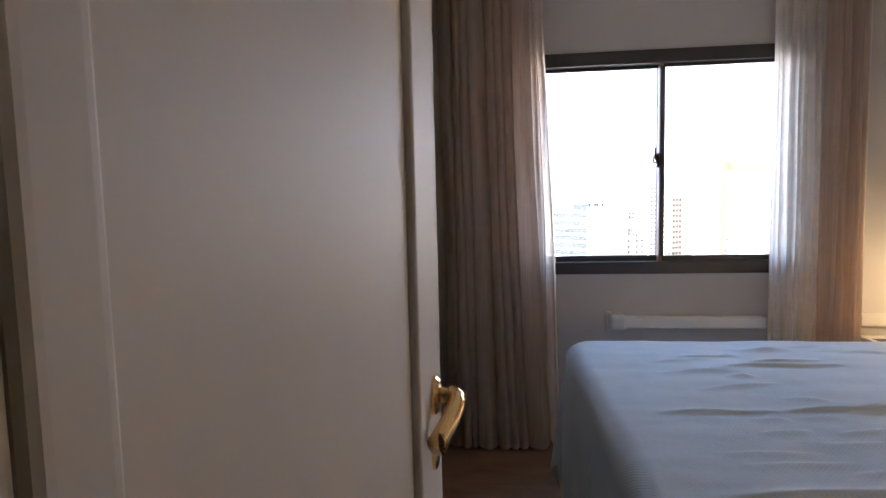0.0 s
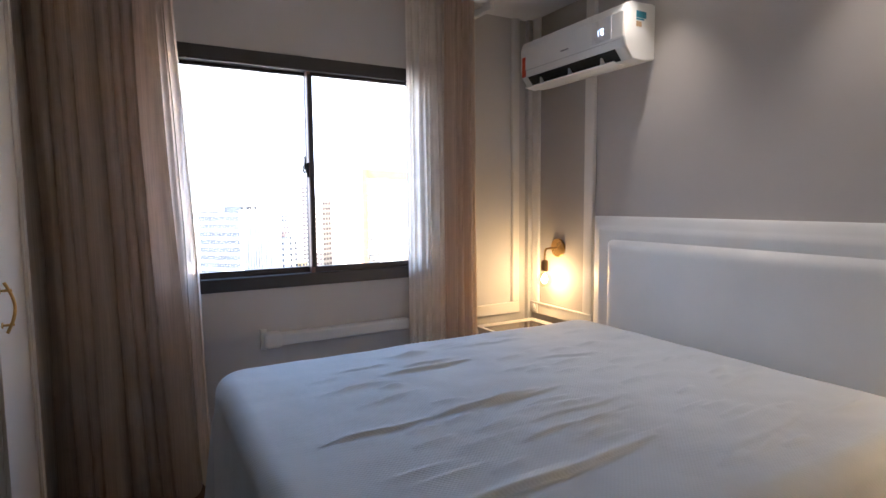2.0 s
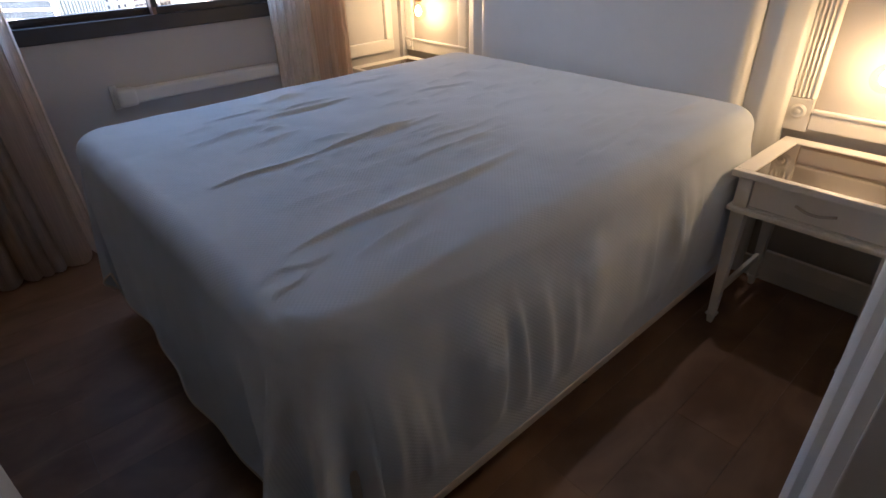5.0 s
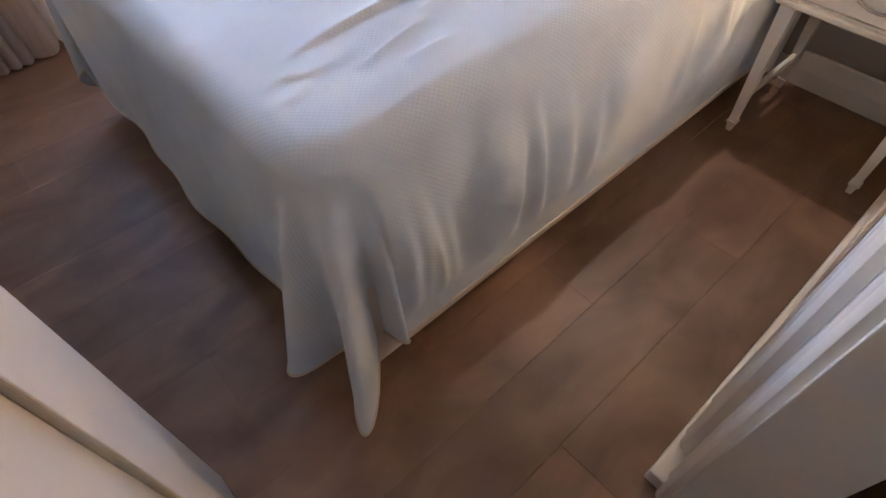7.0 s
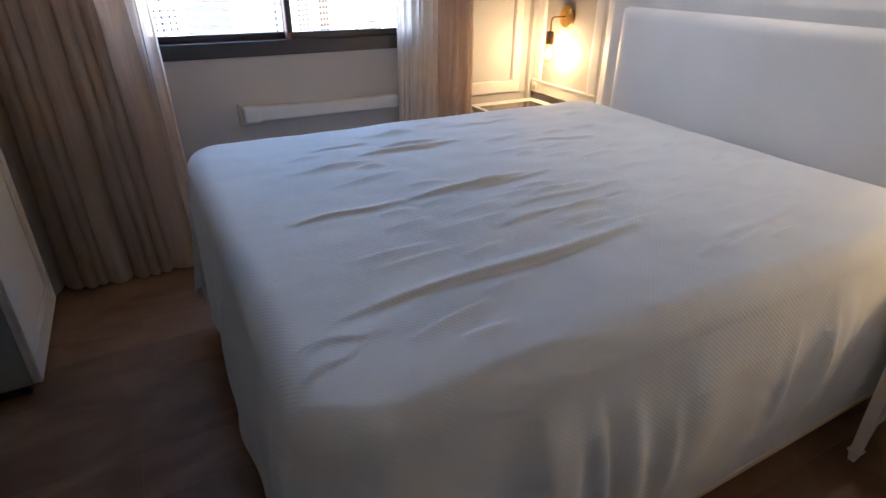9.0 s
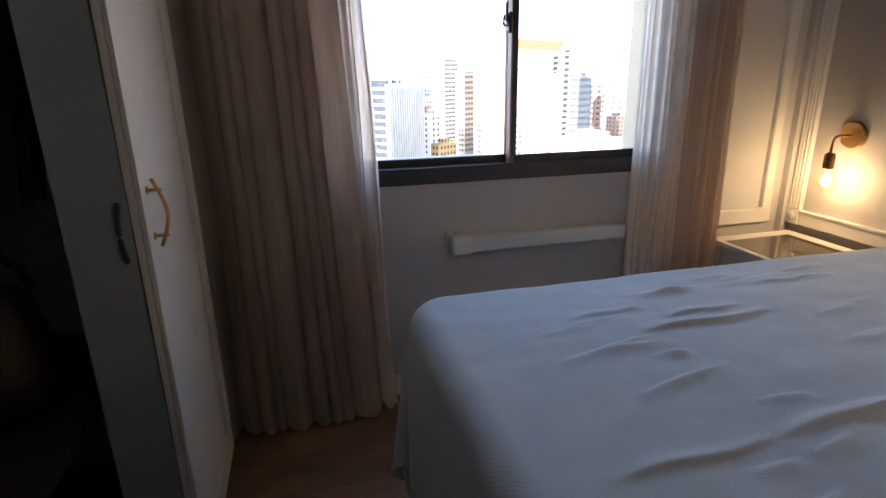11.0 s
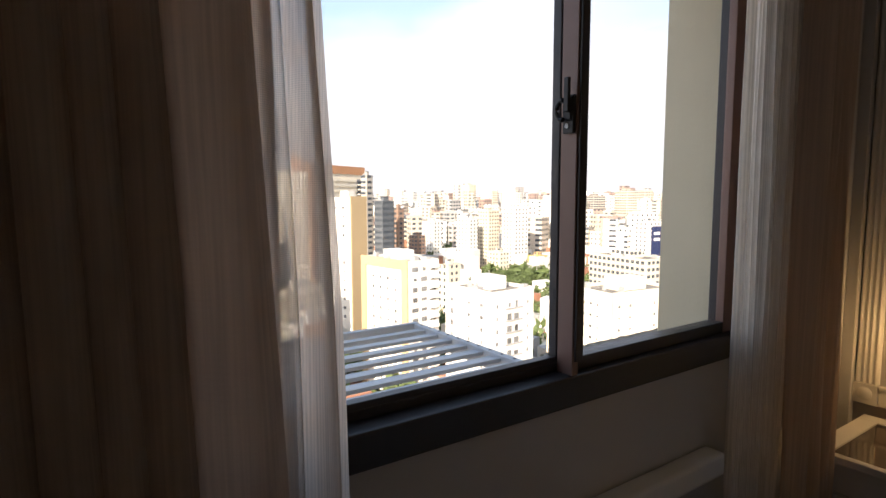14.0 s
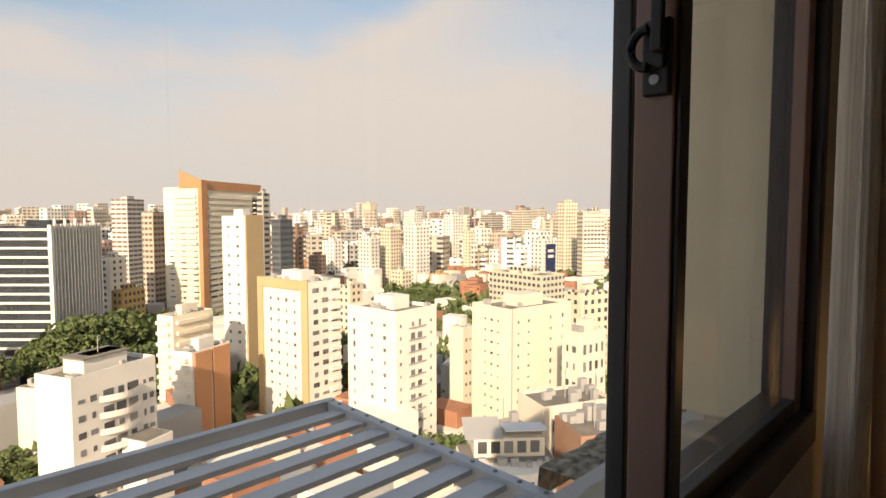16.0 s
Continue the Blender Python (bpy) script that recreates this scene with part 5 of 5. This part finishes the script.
windows(b, "r", 0.8, 10.8, 3, 4, hh - 1, 14, 2.0, 1.3, 11)
slabs(b, "r", 7.4, 11, 4, hh - 1, 14, 0.9, 1.0, M_CW)
b = CITY["white"]
hh = b["h"]
windows(b, "l", 1.5, 10.0, 2, 3, hh - 2, 13, 0.8, 0.9, 16)
windows(b, "l", 12.6, 15.4, 1, 3, hh - 2, 13, 0.7, 1.4, 16)
windows(b, "r", 4.2, 8.8, 2, 3, hh - 2, 13, 1.3, 1.7, 13)
windows(b, "r", 0.6, 2.2, 1, 3, hh - 2, 13, 0.5, 0.8, 13)
windows(b, "r", 10.6, 12.4, 1, 3, hh - 2, 13, 0.5, 0.8, 13)
slabs(b, "r", 4, 9.6, 3, hh - 3, 13, 0.35, 0.25, M_CG, "window_ledge")
b = CITY["cream"]
hh = b["h"]
windows(b, "l", 3, 10, 3, 3, hh - 2, 13, 0.7, 0.6, 14)
windows(b, "r", 1.0, 8, 2, 3, hh - 2, 13, 0.6, 0.7, 22)
windows(b, "r", 12, 21, 2, 3, hh - 2, 13, 0.6, 1.1, 22)
part("drain_strip", bx(0.4, 0.7, -0.15, 0, 0, hh), M_CG, b)
b = CITY["striped"]
hh = b["h"]
windows(b, "r", 0.6, 8.4, 4, 2, hh - 2, 9, 0.8, 2.2, 9)
windows(b, "l", 0.6, 4.4, 2, 2, hh - 2, 9, 0.9, 1.4, 5)
b = CITY["yellow"]
windows(b, "r", 0.5, 4, 2, 2, b["h"] - 2, 9, 0.7, 1.0, 4)
b = CITY["balcony"]
hh = b["h"]
windows(b, "r", 0.6, 5, 2, 3, hh - 3, 10, 1.2, 1.1, 17)
windows(b, "r", 13.5, 16.6, 2, 3, hh - 3, 10, 0.9, 1.3, 17)
windows(b, "r", 5.5, 13, 3, 3, hh - 3, 10, 2.0, 1.6, 17)
cb2 = bmesh.new()
for j in range(10):
    z = 3 + (hh - 6) * (j + 0.08) / 10
    pts = [(5.0 + 8.4 * k / 10, -1.7 * math.sin(math.pi * k / 10)) for k in range(11)]
    lo = [cb2.verts.new((p[0], p[1] - 0.02, z)) for p in pts]
    hi = [cb2.verts.new((p[0], p[1] - 0.02, z + 1.15)) for p in pts]
    for k in range(10):
        cb2.faces.new((lo[k], lo[k + 1], hi[k + 1], hi[k]))
    cb2.faces.new(lo)
tagged(part("curved_balcony", cb2, M_CW, b), kind="stuff")
part("entrance_block", bx(9, 15, -6, -0.05, 0, hh * 0.62), M_CW, b)
part("entrance_roof", bx(9.3, 14.7, -5.7, -0.3, hh * 0.62, hh * 0.62 + 0.1), M_CR, b)
part("top_storey", bx(4.0, 12.5, 2.2, 7.5, hh - 0.8, hh + 1.9), M_CW, b)
part("top_storey_roof", bx(3.6, 12.9, 1.8, 7.9, hh + 1.9, hh + 2.2), M_CR, b)
b = CITY["tan"]
hh = b["h"]
part("orange_flank", bx(0.6, 5.6, -0.5, 0, 0, hh - 0.4), M_CO, b, "orange brick flank")
part("orange_flank", bx(6.4, 11.9, -0.5, 0, 0, hh - 0.4), M_CO, b, "orange brick flank")
slabs(b, "l", 1, 5.5, 2, hh - 1, 10, 1.2, 0.9, M_CW)
b = CITY["tanback"]
slabs(b, "l", 1, 5.5, 2, b["h"] - 1, 11, 1.0, 0.9, M_CW)
slabs(b, "r", 1, 12, 2, b["h"] - 1, 11, 0.9, 1.0, M_CC)
b = CITY["screen"]
part("screen", bx(3, 13, -0.4, 0, 14, b["h"] - 3), mat("blue_dark_panel", (0.02, 0.03, 0.09), 0.3, bump=0), b, "dark blue panel")
part("sign_bars", box(bx(5, 11, -0.5, -0.4, b["h"] - 9, b["h"] - 7), 5, 11, -0.5, -0.4, b["h"] - 13, b["h"] - 11), M_CW, b)
for nm in ("rt1",):
    slabs(CITY[nm], "r", 0.5, 17.5, 5, CITY[nm]["h"] - 1, 18, 0.9, 1.2, M_CW)

# near lower roofs
for (x, y, ang, wr, wl_, zt, wm, lab) in ((56.5, 40.5, -24, 11, 7, -23.6, M_CC, "cream low building with a pale sloping roof, close below"), (48.6, 30.2, -31, 6.8, 6.5, -22.2, M_BRK, "orange rooftop block with a grey roof, close below"),
                                          (19.6, 148.2, 37, 9, 8, -37.5, M_CC, "low cream building beside the trees"), (46.5, 41.0, -20, 7, 6, -25.4, M_CG, "grey roofed building behind the curved one, close below")):
    b = building(lab, x, y, ang, wr, wl_, zt, wm, 0.5, False)
    windows(b, "r", 0.8, wr - 0.8, 4, b["h"] - 8, b["h"] - 1, 2, 1.1, 1.6, wr)


def curved_house(x, y, ang, ztop):
    """A cream building with a rounded front, dark window strip and sloping grey roofs."""
    b = empty("house", (x, y, GZ), "cream building with a rounded front and grey sloping roofs, close below", "house", "city buildings", rz=ang)
    h = ztop - GZ
    n = 24
    wl2 = bmesh.new()
    pts = [(5.2 * math.cos(math.pi + math.pi * k / n), 2.6 * math.sin(math.pi + math.pi * k / n)) for k in range(n + 1)] + [(5.2, 5.0), (-5.2, 5.0)]
    lo, hi = [wl2.verts.new((a, c, 0)) for a, c in pts], [wl2.verts.new((a, c, h)) for a, c in pts]
    for k in range(len(pts)):
        q = (k + 1) % len(pts)
        wl2.faces.new((lo[k], lo[q], hi[q], hi[k]))
    wl2.faces.new(hi)
    part("wall", wl2, M_CW, b)
    part("roof", bx(-5.0, 5.0, 0.4, 4.9, h + 0.01, h + 0.25), M_CR, b)
    up = part("upper_storey", bx(-3.6, 4.2, 1.2, 4.6, h + 0.25, h + 2.3), M_CC, b)
    for k in range(5):
        part("window", bx(-3.2 + 1.45 * k, -2.2 + 1.45 * k, 1.14, 1.23, h + 0.7, h + 2.0), M_WIN, up)
    for k in range(7):
        a = math.pi * (1.18 + 0.107 * k)
        wn2 = bx(-0.5, 0.5, -0.06, 0.06, h - 2.2, h - 0.9)
        bmesh.ops.rotate(wn2, verts=wn2.verts, cent=(0, 0, 0), matrix=Matrix.Rotation(a + math.pi / 2, 3, "Z"))
        bmesh.ops.translate(wn2, verts=wn2.verts, vec=(5.2 * math.cos(a), 2.6 * math.sin(a), 0))
        part("window", wn2, M_CD, b)
    for x0, x1, tilt, mm in ((-4.6, -0.4, 16, M_CG), (-0.2, 4.6, -9, M_STEEL)):
        rf = bx(x0, x1, 1.0, 4.8, -0.08, 0.08)
        bmesh.ops.rotate(rf, verts=rf.verts, cent=((x0 + x1) / 2, 2.9, 0), matrix=Matrix.Rotation(radians(tilt), 3, "X"))
        bmesh.ops.translate(rf, verts=rf.verts, vec=(0, 0, h + 2.9))
        part("sloping_roof", rf, mm, b)
    cl = bmesh.new()
    for k in range(9):
        a, c = WR.uniform(-4.6, 4.2), WR.uniform(-1.2, 0.6)
        box(cl, a, a + WR.uniform(0.3, 1.1), c, c + WR.uniform(0.3, 0.9), h + 0.01, h + WR.uniform(0.3, 0.9))
    tagged(part("roof_plant", cl, M_CG, b), kind="stuff")


curved_house(43.2, 35.6, -40, -25.2)

def blocks(name, specs, materials, label):
    """Many far blocks, one mesh for each material."""
    groups = [bmesh.new() for _ in materials]
    data = [([], []) for _ in materials]
    for x, y, z0, w, d, h, r, k in specs:
        vsx, fs = data[k]
        c, s = math.cos(r), math.sin(r)
        n0 = len(vsx)
        for dz in (0, h):
            for ax, ay in ((0, 0), (w, 0), (w, d), (0, d)):
                vsx.append((x + c * ax - s * ay, y + s * ax + c * ay, z0 + dz))
        fs += [(n0, n0 + 1, n0 + 5, n0 + 4), (n0 + 1, n0 + 2, n0 + 6, n0 + 5), (n0 + 2, n0 + 3, n0 + 7, n0 + 6), (n0 + 3, n0, n0 + 4, n0 + 7), (n0 + 4, n0 + 5, n0 + 6, n0 + 7)]
    for (vsx, fs), m, g in zip(data, materials, groups):
        g.free()
        me = bpy.data.meshes.new(name)
        me.from_pydata(vsx, [], fs)
        me.materials.append(m)
        ob = new(name, me)
        tagged(ob, label, "city", "", "stuff")


rnd = random.Random(5)
FAR = [facade_mat("far_white", (0.74, 0.70, 0.62), storey=4.5, bay=5.0, mortar=0.58), facade_mat("far_cream", (0.55, 0.48, 0.38), storey=4.5, bay=5, mortar=0.45),
       facade_mat("far_grey", (0.40, 0.38, 0.35), storey=4.5, bay=6, mortar=0.4), facade_mat("far_pink", (0.42, 0.30, 0.24), storey=4.5, bay=5, mortar=0.5)]
specs = []
for _ in range(6800):
    D = 480 * math.exp(rnd.random() ** 0.8 * 2.0)
    az = radians(rnd.uniform(-8, 98))
    x, y = D * math.sin(az), D * math.cos(az)
    h = rnd.uniform(22, 58) + (rnd.uniform(0, 22) if rnd.random() < 0.35 else 0) + D * 0.006
    if D < 750:
        h *= 0.75
    specs.append((x, y, GZ, rnd.uniform(9, 20), rnd.uniform(8, 17), h, rnd.uniform(-0.3, 0.6), rnd.choice((0, 0, 0, 1, 1, 2, 3))))
blocks("distant_buildings", specs, FAR, "dense pale high-rise city reaching to the horizon")
specs = []
for _ in range(1500):
    D = rnd.uniform(90, 520)
    az = radians(rnd.uniform(-5, 95))
    x, y = D * math.sin(az), D * math.cos(az)
    if math.hypot(x - 50, y - 232) < 34 or math.hypot(x - 247, y - 262) < 28:
        continue
    specs.append((x, y, GZ, rnd.uniform(6, 13), rnd.uniform(6, 12), (rnd.uniform(3.5, 9) if rnd.random() < 0.85 else rnd.uniform(10, 20)) if D < 330 else rnd.uniform(4, 22), rnd.uniform(-0.2, 0.5), rnd.choice((0, 0, 1, 2, 3))))
M_TILE = mat("terracotta_roofs", (0.36, 0.17, 0.10), 0.9, vary=0.2, scale=0.3, bump=0)
blocks("low_houses", specs, [M_CW, M_CC, M_CG, M_TILE], "low houses with pale walls and terracotta roofs between the blocks")

# trees: leafy clumps on trunks
M_LEAF = mat("foliage", (0.085, 0.115, 0.035), 0.8, vary=0.5, scale=0.35, bump=0.4, grain=1.5)
M_BARK = mat("bark", (0.10, 0.07, 0.05), 0.9, vary=0.2)


def crown_mesh(rad, n, seed):
    r = random.Random(seed)
    bm = bmesh.new()
    for _ in range(n):
        th, ph, q = r.uniform(0, 2 * math.pi), math.acos(r.uniform(-0.35, 1)), rad * r.uniform(0.55, 1.05)
        c = Vector((q * math.sin(ph) * math.cos(th), q * math.sin(ph) * math.sin(th), q * math.cos(ph) * 0.62))
        s = rad * r.uniform(0.06, 0.14)
        ax = [Vector((r.gauss(0, 1), r.gauss(0, 1), r.gauss(0, 1))).normalized() for _ in range(4)]
        vs_ = [bm.verts.new(c + a * s) for a in ax]
        for f in ((0, 1, 2), (0, 2, 3), (0, 3, 1), (1, 3, 2)):
            bm.faces.new([vs_[i] for i in f])
    return bm


TREES = []
for k, rad in enumerate((5.5, 4.2, 3.4)):
    t = empty("tree", (0, 0, -500), "leafy green street tree among the buildings", "tree", "city trees")
    tk = bmesh.new()
    tube(tk, [(0, 0, 0), (0.1, 0.05, rad * 0.5), (0.0, 0.2, rad * 1.0)], rad * 0.05, 8)
    for q in range(4):
        a = q * 1.6
        tube(tk, [(0.05, 0.1, rad * 0.7), (math.cos(a) * rad * 0.3, math.sin(a) * rad * 0.3, rad * 1.1), (math.cos(a) * rad * 0.55, math.sin(a) * rad * 0.55, rad * 1.5)], rad * 0.02, 6)
    part("trunk", tk, M_BARK, t)
    c = crown_mesh(rad, 800, k)
    bmesh.ops.translate(c, verts=c.verts, vec=(0, 0, rad * 1.45))
    part("crown", c, M_LEAF, t)
    TREES.append(t)
TREE_SPOTS = []
for big, cx, cy, n, sx, sy in [({44: 1.9, 247: 1.15, 14: 0.8}.get(q[0], 1.1), *q) for q in ((44, 235, 26, 24, 18), (60, 222, 12, 14, 12), (247, 262, 34, 36, 16), (14, 150, 8, 6, 8), (82, 80, 7, 5, 6), (280, 385, 16, 40, 14), (480, 500, 14, 50, 20), (420, 345, 16, 50, 20), (190, 300, 14, 20, 16), (300, 300, 14, 40, 30))]:
    for _ in range(n):
        TREE_SPOTS.append((cx + rnd.gauss(0, sx * 0.5), cy + rnd.gauss(0, sy * 0.5), big))
for i, (x, y, big) in enumerate(TREE_SPOTS):
    src = TREES[i % 3]
    k = big * rnd.uniform(0.75, 1.25)
    if i < 3:
        src.matrix_world = pose(x, y, GZ)
        continue
    c = copy_thing(src, pose(x, y, GZ, 0, 0, rnd.uniform(0, 360)) @ Matrix.Scale(k, 4))

# far greenery between the towers: clumps too far off to count
fr_ = random.Random(77)
gv, gf = [], []
for _ in range(900):
    D = 150 * math.exp(fr_.random() * 1.75)
    az = radians(fr_.uniform(8, 88))
    gx, gy = D * math.sin(az), D * math.cos(az)
    if gx < 120 and gy < 130:
        continue
    r = fr_.uniform(3.5, 6.5) * (1 + D / 900)
    for _ in range(26):
        th, el_, q = fr_.uniform(0, 2 * math.pi), fr_.uniform(-0.2, 1.5), r * fr_.uniform(0.5, 1.0)
        c = (gx + q * math.cos(th) * math.cos(el_), gy + q * math.sin(th) * math.cos(el_), GZ + 6 + D * 0.012 + q * 0.7 * math.sin(el_))
        n0 = len(gv)
        for _ in range(4):
            gv.append(tuple(v + fr_.gauss(0, 0.24 * r) for v in c))
        gf += [(n0, n0 + 1, n0 + 2), (n0, n0 + 2, n0 + 3), (n0, n0 + 3, n0 + 1), (n0 + 1, n0 + 3, n0 + 2)]
me = bpy.data.meshes.new("far_trees")
me.from_pydata(gv, [], gf)
me.materials.append(M_LEAF)
tagged(new("far_trees", me), "dark green tree crowns scattered between the city towers", "trees", "", "stuff")

# ---- floor of planks ----
part("floor_base", bx(-3.45, 0.15, -4.30, 0.0, -0.12, -0.006), M_GAP, kind="structure")
floor = empty("floor", (0, 0, 0), kind="structure")
PL, PW = 1.22, 0.19
pm = {}
row = 0
y = -3.175
while y < -0.001:
    y1 = min(y + PW, -0.0005)
    x = -3.30 - ((row * 0.43) % PL)
    while x < 0:
        a, c = max(x, -3.299), min(x + PL, -0.001)
        if c - a > 0.02:
            key = (round(c - a, 3), round(y1 - y, 3))
            if key not in pm:
                pm[key] = part("plank", bx(0, c - a - 0.0006, 0, y1 - y - 0.0006, -0.006, 0.0, 0.0004, 1), M_FLOOR, floor)
                pm[key].location = (a, y, 0)
            else:
                ob = new("plank", pm[key].data)
                ob.parent, ob.location = floor, (a, y, 0)
        x += PL
    y, row = y + PW, row + 1
part("floor_hall", bx(-3.30, 0.0, -4.18, -3.176, -0.006, 0.0), M_FLOOR, kind="structure")
